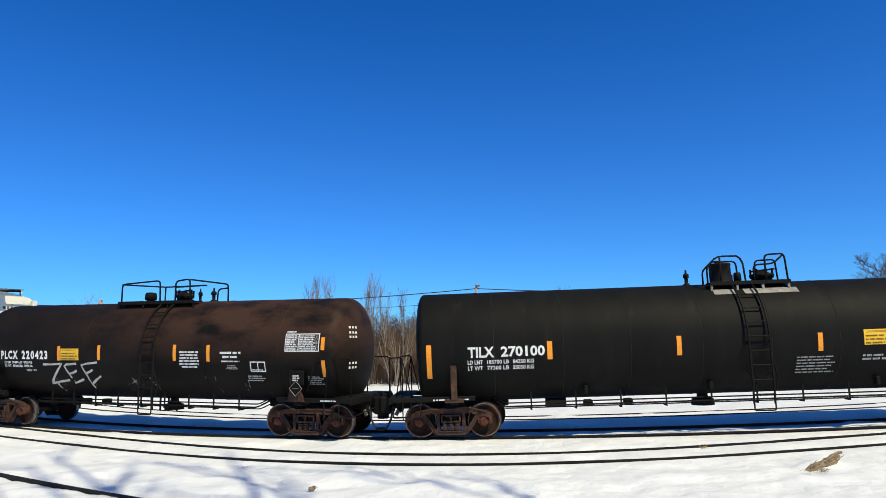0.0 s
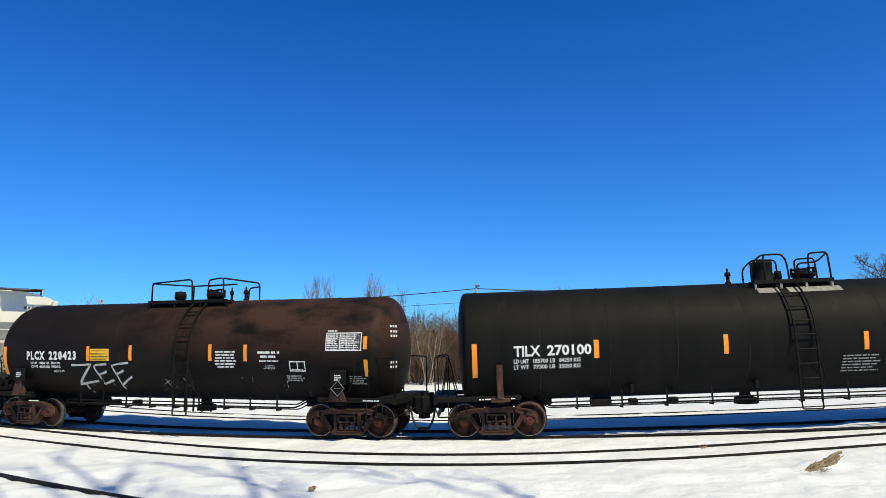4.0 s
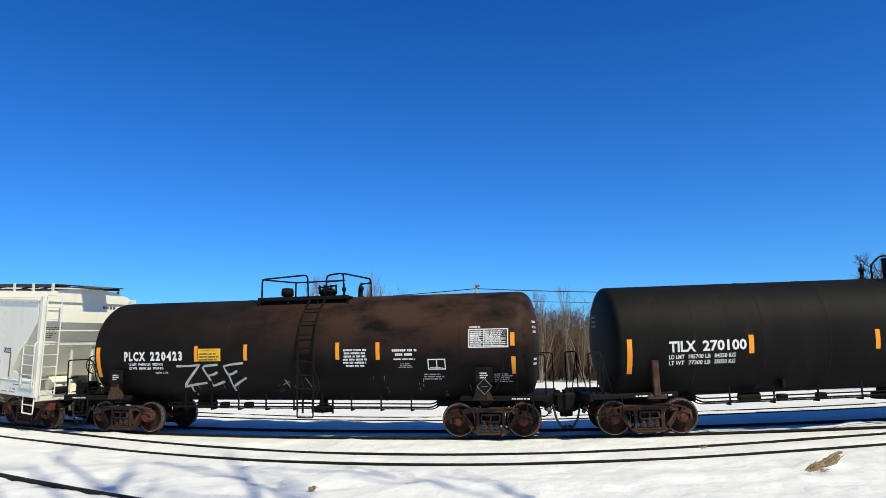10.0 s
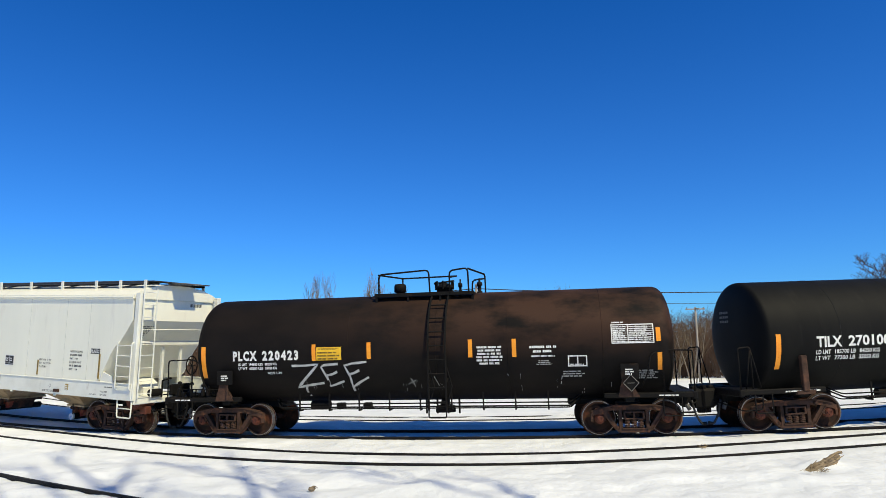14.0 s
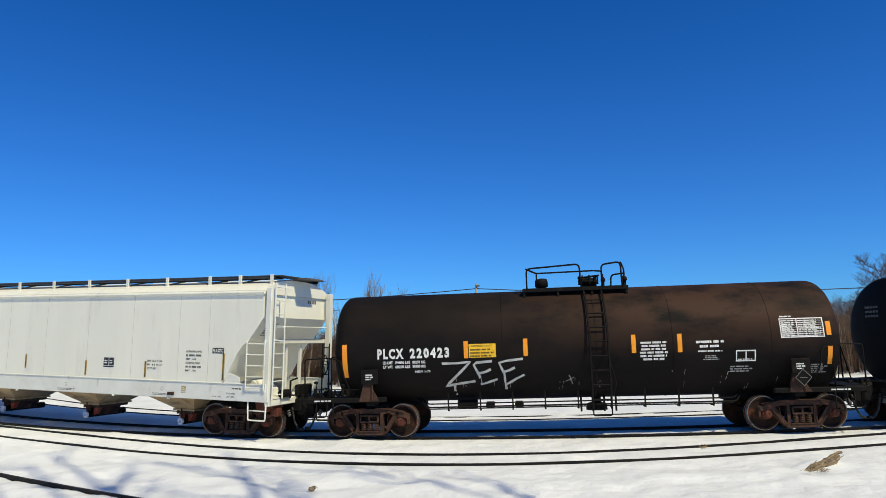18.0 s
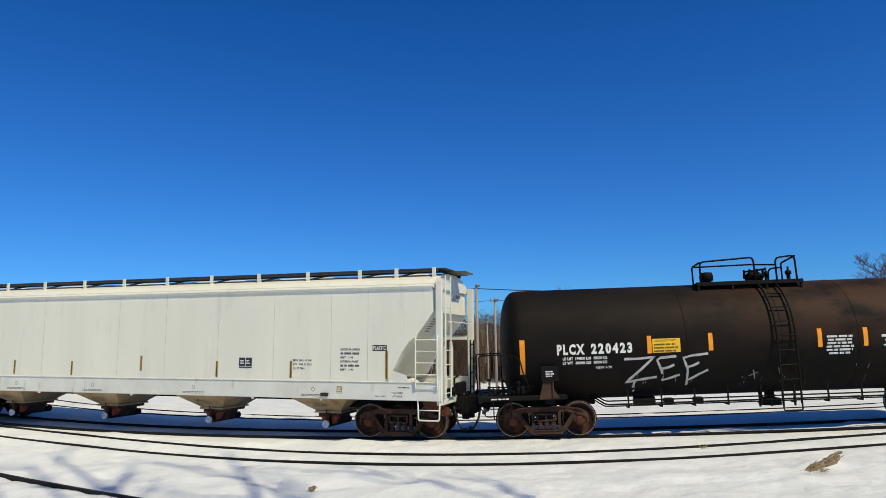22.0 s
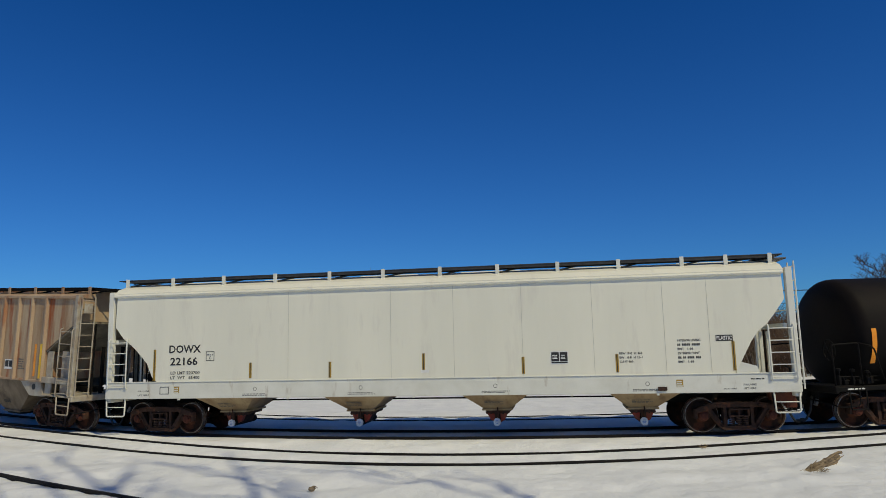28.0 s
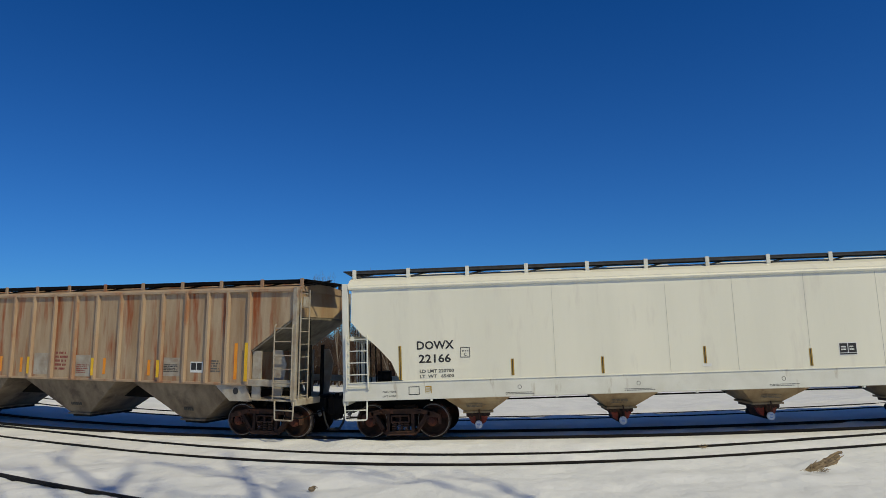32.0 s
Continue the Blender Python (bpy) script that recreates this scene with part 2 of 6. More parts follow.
# ---------------------------------------------------------------- shape helpers
def finish(name, bm, material, smooth_faces=False):
    me = bpy.data.meshes.new(name)
    bmesh.ops.recalc_face_normals(bm, faces=bm.faces[:])
    bm.to_mesh(me)
    bm.free()
    me.materials.append(material)
    if smooth_faces:
        me.polygons.foreach_set("use_smooth", [True] * len(me.polygons))
    return me


def part(name, bm, material, parent, label="", smooth_faces=False, m=None):
    """One mesh under a thing or under a part."""
    ob = new(name, finish(name, bm, material, smooth_faces))
    ob.parent = parent
    if m is not None:
        ob.matrix_basis = m
    return tagged(ob, label) if label else ob


def same_part(name, mesh, parent, m, label=""):
    ob = new(name, mesh)
    ob.parent = parent
    ob.matrix_basis = m
    return tagged(ob, label) if label else ob


def box(bm, x0, x1, y0, y1, z0, z1, chamfer=0.0, turn=None):
    """A box with chamfered edges."""
    t = bmesh.new()
    bmesh.ops.create_cube(t, size=1, matrix=Matrix.LocRotScale(((x0 + x1) / 2, (y0 + y1) / 2, (z0 + z1) / 2), None, (abs(x1 - x0), abs(y1 - y0), abs(z1 - z0))))
    if chamfer:
        bmesh.ops.bevel(t, geom=t.edges[:], offset=chamfer, segments=1, affect="EDGES")
    if turn is not None:
        bmesh.ops.transform(t, matrix=turn, verts=t.verts)
    add_in(bm, t)


def add_in(bm, t):
    vm = {v: bm.verts.new(v.co) for v in t.verts}
    for f in t.faces:
        bm.faces.new([vm[v] for v in f.verts])
    t.free()


def prism(bm, outline, y0, y1):
    """An outline in x and z, given depth along y."""
    a = [bm.verts.new((x, y0, z)) for x, z in outline]
    b = [bm.verts.new((x, y1, z)) for x, z in outline]
    bm.faces.new(a)
    bm.faces.new(b[::-1])
    n = len(a)
    for i in range(n):
        bm.faces.new((a[i], b[i], b[(i + 1) % n], a[(i + 1) % n]))


def tube(bm, pts, r, seg=6, caps=True):
    """A round bar along a line of points; r is one radius or one for each point."""
    pts = [Vector(p) for p in pts]
    rs = r if isinstance(r, (list, tuple)) else [r] * len(pts)
    rings, up = [], None
    for i, p in enumerate(pts):
        d = (pts[min(i + 1, len(pts) - 1)] - pts[max(i - 1, 0)])
        d = d.normalized() if d.length > 1e-9 else Vector((0, 0, 1))
        if up is None:
            up = Vector((0, 0, 1)) if abs(d.z) < 0.9 else Vector((1, 0, 0))
        u = d.cross(up)
        u = u.normalized() if u.length > 1e-6 else d.orthogonal().normalized()
        v = d.cross(u).normalized()
        up = u.cross(d)
        rings.append([bm.verts.new(p + (u * math.cos(a) + v * math.sin(a)) * rs[i]) for a in [2 * math.pi * k / seg for k in range(seg)]])
    for a, b in zip(rings, rings[1:]):
        for k in range(seg):
            bm.faces.new((a[k], a[(k + 1) % seg], b[(k + 1) % seg], b[k]))
    if caps and seg > 2:
        bm.faces.new(rings[0][::-1])
        bm.faces.new(rings[-1])


def lathe(bm, profile, seg=24, m=None):
    """A profile of (radius, height) turned round z."""
    m = m or Matrix()
    rings = []
    for r, z in profile:
        if r < 1e-5:
            rings.append([bm.verts.new(m @ Vector((0, 0, z)))])
        else:
            rings.append([bm.verts.new(m @ Vector((r * math.cos(2 * math.pi * k / seg), r * math.sin(2 * math.pi * k / seg), z))) for k in range(seg)])
    for a, b in zip(rings, rings[1:]):
        for k in range(seg):
            q = [a[k % len(a)], a[(k + 1) % len(a)], b[(k + 1) % len(b)], b[k % len(b)]]
            q = [v for i, v in enumerate(q) if v not in q[:i]]
            if len(q) > 2:
                bm.faces.new(q)
    for ring, flip in ((rings[0], True), (rings[-1], False)):
        if len(ring) > 2:
            bm.faces.new(ring[::-1] if flip else ring)


ALONG_X = Matrix.Rotation(math.pi / 2, 4, "Y")
ALONG_Y = Matrix.Rotation(-math.pi / 2, 4, "X")


def bent(pts, r=0.08, n=3):
    """Points of a bar whose corners are rounded."""
    pts = [Vector(p) for p in pts]
    out = [pts[0]]
    for a, b, c in zip(pts, pts[1:], pts[2:]):
        k = min(r, (b - a).length / 2.1, (c - b).length / 2.1)
        p, q = b + (a - b).normalized() * k, b + (c - b).normalized() * k
        for i in range(n + 1):
            t = i / n
            out.append(p.lerp(b, t).lerp(b.lerp(q, t), t))
    out.append(pts[-1])
    return out


# marks lie on a side given by a function of x and z that returns y
def mark_quad(bm, on, x0, x1, z0, z1, n=4, lean=0.0):
    rows = []
    for k in range(n + 1):
        z = z0 + (z1 - z0) * k / n
        d = lean * k / n
        rows.append([bm.verts.new((x + d, on(x + d, z), z)) for x in (x0, x1)])
    for a, b in zip(rows, rows[1:]):
        bm.faces.new((a[0], a[1], b[1], b[0]))


def mark_stroke(bm, on, pts, w):
    """A painted stroke along points of x and z."""
    left, right = [], []
    fine = []
    for (xa, za), (xb, zb) in zip(pts, pts[1:]):
        n = max(1, int(math.hypot(xb - xa, zb - za) / 0.12))
        fine += [(xa + (xb - xa) * k / n, za + (zb - za) * k / n) for k in range(n)]
    fine.append(pts[-1])
    for i, (x, z) in enumerate(fine):
        xa, za = fine[max(0, i - 1)]
        xb, zb = fine[min(len(fine) - 1, i + 1)]
        q = math.hypot(xb - xa, zb - za) or 1
        nx, nz = -(zb - za) / q, (xb - xa) / q
        ww = w * (0.42 + 0.14 * noise.noise((x * 5, z * 5, 0)))
        for s, out in ((1, left), (-1, right)):
            px, pz = x + nx * ww * s, z + nz * ww * s
            out.append(bm.verts.new((px, on(px, pz), pz)))
    for i in range(len(fine) - 1):
        bm.faces.new((left[i], left[i + 1], right[i + 1], right[i]))


def letters(name, text, on, x0, x1, z0, z1, material, parent, label="", weight=0.022, spacing=1.0):
    """Writing in the built-in font, fitted to a box on a side."""
    cu = bpy.data.curves.new("writing", "FONT")
    cu.body, cu.resolution_u, cu.offset = text, 2, weight
    cu.space_character = spacing
    tmp = new("writing", cu)
    dg = bpy.context.evaluated_depsgraph_get()
    me = bpy.data.meshes.new_from_object(tmp.evaluated_get(dg))
    bpy.data.objects.remove(tmp)
    xs = [v.co.x for v in me.vertices]
    ys = [v.co.y for v in me.vertices]
    a, b, c, d = min(xs), max(xs), min(ys), max(ys)
    for v in me.vertices:
        x = x0 + (v.co.x - a) / (b - a) * (x1 - x0)
        z = z0 + (v.co.y - c) / (d - c) * (z1 - z0)
        v.co = (x, on(x, z), z)
    me.materials.clear()
    me.materials.append(material)
    ob = new(name, me)
    ob.parent = parent
    return tagged(ob, label, kind="stuff" if z1 - z0 < 0.09 else "")


def bars(name, on, x0, x1, z0, z1, rows, material, parent, label="", seed=0, centred=False, fill=0.55):
    """Small writing too fine to read: rows of short bars."""
    rnd = random.Random(seed)
    bm = bmesh.new()
    h = (z1 - z0) / rows
    for k in range(rows):
        zz = z1 - (k + 1) * h
        x, end = x0, x1 - rnd.random() * 0.3 * (x1 - x0)
        if centred:
            x, end = x0 + (x1 - end) / 2, x1 - (x1 - end) / 2
        while x < end:
            for q in range(rnd.randint(2, 7)):          # one word
                w = h * rnd.uniform(0.30, 0.50)
                if x + w > end:
                    break
                mark_quad(bm, on, x, x + w, zz, zz + h * fill, 1)
                x += w + h * 0.07
            x += h * 0.4
    return tagged(part(name, bm, material, parent), label, kind="stuff")


# ---------------------------------------------------------------- snow-covered ground, one sheet to the horizon
def snow_relief(x, y):
    """Drifts and lumps, flattened where the rails run."""
    side = math.hypot(x - CEN[0], y - CEN[1]) - RAD
    near = disused_side((math.atan2(x - CEN[0], CEN[1] - y) - PSI) / KAPPA)
    on_rail = min(abs(side - r) for r in (0.75, -0.75, near, near + 1.36, -3.7, -5.1))
    k = smooth(0.05, 0.45, on_rail) * (1 - smooth(30, 70, math.hypot(x, y - 16)))
    n = noise.noise((x * 0.55, y * 0.8, 3.1)) * 0.085 + noise.noise((x * 1.7, y * 2.0, 8.0)) * 0.055 + noise.noise((x * 4.5, y * 6.0, 1.0)) * 0.016
    heap = 0.12 * math.exp(-((x - 7.35) / 0.42) ** 2 - ((y - 13.72) / 0.28) ** 2)        # drift against the log
    return (n + 0.012) * k + heap


def build_ground():
    n = 320
    ax = []
    for i in range(n + 1):
        u = i / n * 2 - 1
        ax.append(28 * u + 40 * u ** 3 + 1400 * u ** 9)
    verts, faces = [], []
    for j in range(n + 1):
        y = 16 + ax[j]
        for i in range(n + 1):
            x = ax[i]
            verts.append((x, y, ground_z(x, y) + snow_relief(x, y)))
    for j in range(n):
        for i in range(n):
            a = j * (n + 1) + i
            faces.append((a, a + 1, a + n + 2, a + n + 1))
    me = bpy.data.meshes.new("ground")
    me.from_pydata(verts, [], faces)
    me.polygons.foreach_set("use_smooth", [True] * len(faces))
    me.materials.append(SNOW)
    tagged(new("ground", me), "open snow-covered ground with drifts and long tree shadows", "snow", kind="structure")


build_ground()

RAIL_SHAPE = [(-0.07, -0.16), (0.07, -0.16), (0.07, -0.145), (0.012, -0.12), (0.012, -0.045), (0.036, -0.035), (0.036, -0.004), (0.028, 0.0), (-0.028, 0.0), (-0.036, -0.004), (-0.036, -0.035), (-0.012, -0.045), (-0.012, -0.12), (-0.07, -0.145)]


def rail(points, label):
    """A rail swept along points."""
    bm = bmesh.new()
    rings = []
    for i, p in enumerate(points):
        d = points[min(i + 1, len(points) - 1)] - points[max(i - 1, 0)]
        d.z = 0
        d.normalize()
        u = Vector((d.y, -d.x, 0))
        rings.append([bm.verts.new(p + u * a + Vector((0, 0, b))) for a, b in RAIL_SHAPE])
    k = len(RAIL_SHAPE)
    for a, b in zip(rings, rings[1:]):
        for i in range(k):
            bm.faces.new((a[i], a[(i + 1) % k], b[(i + 1) % k], b[i]))
    return tagged(new("rail", finish("rail", bm, RAIL_STEEL)), label, "rail", "rails of the railway", "structure")


for sd in (0.75, -0.75):
    rail([track_at(-58 + 0.8 * k, sd) for k in range(146)], "dark steel rail under the moving freight train")
for sd in (0.0, 1.36):
    rail([track_at(-34 + 0.5 * k, disused_side(-34 + 0.5 * k) + sd, 0.0 + 0.014 * noise.noise((k * 0.25, sd, 0))) for k in range(137)], "rusty rail of a disused track sunk in snow")
for sd in (-3.7, -5.1):
    pts = []
    for k in range(146):
        p = track_at(-58 + 0.8 * k, sd)
        p.z = ground_z(p.x, p.y) + 0.035
        pts.append(p)
    rail(pts, "rail of the track behind the train, half sunk in snow")
for off in (0.0, -1.55):
    pts = []
    for k in range(60):
        x = -26 + 0.5 * k
        y = 14.9 - 0.65 * (x + 9.5) + 0.006 * (x + 9.5) ** 2 + off
        pts.append(Vector((x, y, ground_z(x, y) + 0.065)))
    rail(pts, "rusty rail of a siding that leaves through the snow")


# ---------------------------------------------------------------- bare winter trees
def grow(bm_wood, bm_twig, p, d, length, r, level, rnd, spread, lift, min_r=0.012, twig_r=0.010, more=0, low=0.28):
    n = 4 if level < 2 else 3
    pts, rs = [p.copy()], [r]
    q, dd = p.copy(), d.copy()
    for k in range(n):
        dd = (dd + Vector((rnd.uniform(-1, 1), rnd.uniform(-1, 1), rnd.uniform(-0.3, 1) * lift)) * 0.16).normalized()
        q = q + dd * (length / n)
        pts.append(q.copy())
        rs.append(max(min_r * 0.6, r * (1 - 0.62 * (k + 1) / n)))
    tube(bm_wood if r > 0.03 else bm_twig, pts, rs, 6 if r > 0.06 else (4 if r > 0.025 else 3), caps=False)
    if level >= 4 or r < min_r:
        return
    kids = {0: rnd.randint(7, 10), 1: rnd.randint(5, 7), 2: rnd.randint(4, 6), 3: rnd.randint(3, 4)}[level] + more
    for k in range(kids):
        t = rnd.uniform(low if level == 0 else 0.2, 1.0)
        i = min(n - 1, int(t * n))
        b = pts[i].lerp(pts[i + 1], t * n - i)
        a = rnd.uniform(0, 2 * math.pi)
        side = Vector((math.cos(a), math.sin(a), 0))
        nd = (dd * (1 - spread) + side * spread + Vector((0, 0, 0.35 * lift))).normalized()
        grow(bm_wood, bm_twig, b, nd, length * rnd.uniform(0.42, 0.66) * (1.15 - 0.4 * t), max(r * rnd.uniform(0.38, 0.55) * (1.1 - 0.5 * t), twig_r * 0.7), level + 1, rnd, spread, lift, min_r, twig_r, more, low)


def tree_meshes(seed, height, r, spread, lift, wood, twig, stems=1, min_r=0.012, twig_r=0.010, more=0, low=0.28):
    rnd = random.Random(seed)
    a, b = bmesh.new(), bmesh.new()
    for k in range(stems):
        ang = rnd.uniform(0, 2 * math.pi)
        lean = 0.05 if stems == 1 else rnd.uniform(0.08, 0.35)
        base = Vector((math.cos(ang), math.sin(ang), 0)) * (0 if stems == 1 else rnd.uniform(0.05, 0.4))
        base.z = -0.25
        grow(a, b, base, Vector((math.cos(ang) * lean, math.sin(ang) * lean, 1)).normalized(), height * rnd.uniform(0.62, 0.8) if stems == 1 else height * rnd.uniform(0.6, 0.9), r * rnd.uniform(0.8, 1.1), 0 if stems == 1 else 1, rnd, spread, lift, min_r, twig_r, more, low)
    return finish("trunk", a, wood), finish("crown", b, twig)


def plant(meshes, x, y, turn, size, label, group=""):
    e = new("tree")
    e.empty_display_size = 0.3
    e.matrix_world = Matrix.LocRotScale((x, y, ground_z(x, y) - 0.02), Euler((0, 0, turn)), (size, size, size))
    same_part("trunk", meshes[0], e, Matrix())
    same_part("crown", meshes[1], e, Matrix(), "bare twigs without leaves")
    return tagged(e, label, "tree", group)


TALL = [tree_meshes(s, 10.0, 0.13, 0.42, 0.9, BARK_PALE, TWIG, 1) for s in (3, 5, 8)]
POPLAR = [tree_meshes(s, 12.0, 0.11, 0.28, 1.3, BARK_PALE, TWIG_PALE, 1) for s in (11, 12)]
ROUND = [tree_meshes(s, 9.0, 0.20, 0.58, 0.55, BARK, TWIG, 1, 0.008, 0.013, 2) for s in (21, 22)]
CLUMP = [tree_meshes(s, 6.5, 0.07, 0.45, 0.8, BARK_PALE, TWIG_PALE, 7) for s in (31, 32)]
SCRUB = [tree_meshes(s, 4.6, 0.045, 0.5, 0.7, BARK, TWIG_RED, 9) for s in (41, 42, 43)]

rnd = random.Random(77)
LINE = "trees along the far edge of the snowy field"
for k in range(58):
    x = -84 + 2.95 * k + rnd.uniform(-1.2, 1.2)
    y = 76 + rnd.uniform(-2.0, 3.0)
    kind = rnd.random()
    if kind < 0.42:
        plant(rnd.choice(TALL), x, y, rnd.uniform(0, 6.3), rnd.uniform(0.62, 0.92), "slender bare grey-brown tree at the edge of the field", LINE)
    elif kind < 0.6:
        plant(rnd.choice(ROUND), x, y, rnd.uniform(0, 6.3), rnd.uniform(0.55, 0.78), "bare spreading dark tree at the edge of the field", LINE)
    else:
        plant(rnd.choice(CLUMP), x, y, rnd.uniform(0, 6.3), rnd.uniform(0.85, 1.2), "many-stemmed straw-coloured bare tree at the edge of the field", LINE)
for k in range(78):
    x = -92 + 2.4 * k + rnd.uniform(-0.9, 0.9)
    y = 75.5 + rnd.uniform(-1.5, 2.5)
    plant(rnd.choice(SCRUB), x, y, rnd.uniform(0, 6.3), rnd.uniform(0.8, 1.25), "dense reddish-brown leafless brush along the field edge", "brush along the field edge")
for x, y, sz in ((-16.2, 74, 0.92), (-15.2, 76, 0.98), (-11.6, 75, 0.96), (-10.2, 77, 1.0), (-8.4, 75, 0.9), (-6.3, 77, 0.9), (-4.8, 75, 0.84), (9.5, 76, 0.8), (13.5, 75, 0.84), (11.2, 77, 0.8)):
    plant(POPLAR[int(x * 7) % 2], x, y, x, sz, "tall narrow bare tree rising over the wood", LINE)
for x, y, sz in ((16.4, 72.5, 1.28), (14.9, 74, 1.0), (18.6, 74, 1.1), (-5.4, 73.5, 1.1), (-2.0, 74, 1.2), (-20.5, 73, 1.15)):
    plant(CLUMP[int(x * 3) % 2], x, y, x * 2, sz, "many-stemmed straw-coloured bare tree at the edge of the field", LINE)
plant(ROUND[1], 35.6, 55.0, 0.6, 1.42, "large bare dark tree with a rounded twiggy crown", LINE)
plant(ROUND[0], 41.0, 62.0, 2.1, 1.15, "bare dark tree with a spreading twiggy crown", LINE)
plant(ROUND[1], 40.0, 58.0, 4.0, 1.1, "bare dark tree with a spreading twiggy crown", LINE)

# far wood behind the tree line: a thick belt of stems and brush that nobody could count
bm = bmesh.new()
for k in range(11500):
    x = rnd.uniform(-88, 88)
    y = rnd.uniform(77.5, 96)
    z = ground_z(x, y)
    h = rnd.uniform(4.2, 8.2) * (1 + 0.22 * noise.noise((x * 0.06, 3.3, 0))) * (0.70 + 0.30 * smooth(-16, -8, x))
    lx, ly = rnd.uniform(-0.7, 0.7), rnd.uniform(-0.4, 0.4)
    tube(bm, [(x, y, z - 0.2), (x + lx * 0.4, y + ly, z + h * 0.5), (x + lx, y, z + h)], [0.06, 0.035, 0.012], 3, caps=False)
    for q in range(9):
        t = rnd.uniform(0.15, 1.0) if q < 4 else rnd.uniform(0.5, 1.0)
        ang, ln = rnd.uniform(0, 6.3), rnd.uniform(0.5, 1.5)
        bx, bz = x + lx * t, z + h * t
        tube(bm, [(bx, y, bz), (bx + math.cos(ang) * ln, y + math.sin(ang) * 0.3, bz + ln * rnd.uniform(0.3, 1.1))], [0.025 if q < 4 else 0.016, 0.008], 3, caps=False)
tagged(new("far_wood", finish("far_wood", bm, TWIG_RED)), "belt of reddish-brown leafless woodland behind the field", "woodland", kind="stuff")

# slim tall trees behind the camera, whose shadows lie on the snow and on the wagons
def shade_tree(x, y, height, r, lean, seed, low=0.5):
    rn = random.Random(seed)
    e = new("tree")
    e.empty_display_size = 0.3
    e.location = (x, y, ground_z(x, y) - 0.02)
    pts, rs = [], []
    for k in range(13):
        t = k / 12
        sway = 0.35 * math.sin(2.2 * t + seed) * t
        pts.append(Vector((lean[0] * height * t + sway, lean[1] * height * t + 0.6 * sway, height * t - (0.25 if k == 0 else 0))))
        rs.append(r * (1 - 0.78 * t))
    bm = bmesh.new()
    tube(bm, pts, rs, 8, caps=False)
    part("trunk", bm, BARK, e, smooth_faces=True)
    bm, twigs = bmesh.new(), bmesh.new()
    for k in range(6):
        t = rn.uniform(low, 0.98)
        i = min(11, int(t * 12))
        b = pts[i].lerp(pts[i + 1], t * 12 - i)
        a = rn.uniform(0, 2 * math.pi)
        ln = rn.uniform(2.5, 5.5) * (1.25 - 0.6 * t)
        d = Vector((math.cos(a) * 0.42, math.sin(a) * 0.42, 0.9))
        limb = [b, b + d * ln * 0.5 + Vector((rn.uniform(-0.2, 0.2), rn.uniform(-0.2, 0.2), 0)), b + d * ln + Vector((0, 0, ln * 0.12))]
        tube(bm, limb, [0.055, 0.038, 0.014], 5, caps=False)
        for q in range(4):
            u = rn.uniform(0.3, 1.0)
            c = limb[0].lerp(limb[2], u)
            w = rn.uniform(0, 2 * math.pi)
            tube(twigs, [c, c + Vector((math.cos(w) * 0.5, math.sin(w) * 0.5, 0.9)) * rn.uniform(0.5, 1.3)], [0.016, 0.006], 3, caps=False)
    part("limbs", bm, BARK, e)
    part("crown", twigs, TWIG, e, "bare twigs without leaves")
    return tagged(e, "tall slim bare tree whose shadow falls across the snow", "tree", "bare trees on the near side of the line")


for i, (x, y, h, r, lean) in enumerate(((6.24, -1.37, 30.0, 0.19, (0, 0)), (4.77, -1.26, 27.0, 0.17, (0, 0)), (5.5, -1.6, 24.0, 0.11, (0.01, 0)), (8.61, -1.57, 27.0, 0.165, (0, 0)),
                                         (2.3, -2.5, 29.0, 0.20, (0.268, 0.06)), (11.6, -0.6, 24.0, 0.09, (0.0, 0.0)), (3.6, -1.9, 25.0, 0.13, (0.02, 0.03)))):
    shade_tree(x, y, h, r, lean, 60 + i)


# ---------------------------------------------------------------- poles and wires
def pole(x, y, top, r, arms, label):
    z0 = ground_z(x, y)
    e = new("utility_pole")
    e.location = (x, y, z0)
    bm = bmesh.new()
    tube(bm, [(0, 0, -0.3), (0, 0, (top - z0) * 0.5), (0.02, 0, top - z0)], [r, r * 0.9, r * 0.75], 10)
    part("pole_shaft", bm, POLE_WOOD, e, smooth_faces=True)
    for h, half in arms:
        bm = bmesh.new()
        box(bm, -half, half, -0.07, 0.05, top - z0 - h - 0.06, top - z0 - h + 0.06, 0.015)
        part("crossarm", bm, POLE_WOOD, e)
        for sx in (-half * 0.85, half * 0.85):
            bm = bmesh.new()
            lathe(bm, [(0.03, 0), (0.06, 0.03), (0.035, 0.07), (0.055, 0.1), (0.02, 0.15)], 8, Matrix.Translation((sx, 0, top - z0 - h + 0.06)))
            part("insulator", bm, GREY_STEEL, e, "small grey insulator", True)
    bm = bmesh.new()
    box(bm, -0.05, 0.3, -0.2, -0.05, top - z0 - 0.25, top - z0 - 0.1, 0.02)
    part("bracket", bm, GREY_STEEL, e)
    return tagged(e, label, "utility pole", "utility poles of the field line")


def wire(points, sag, r, label):
    bm = bmesh.new()
    for a, b in zip(points, points[1:]):
        a, b = Vector(a), Vector(b)
        tube(bm, [a.lerp(b, k / 12) - Vector((0, 0, sag * 4 * (k / 12) * (1 - k / 12))) for k in range(13)], r, 4, caps=False)
    tagged(new("overhead_wire", finish("overhead_wire", bm, WIRE)), label, "wire", "overhead wires")


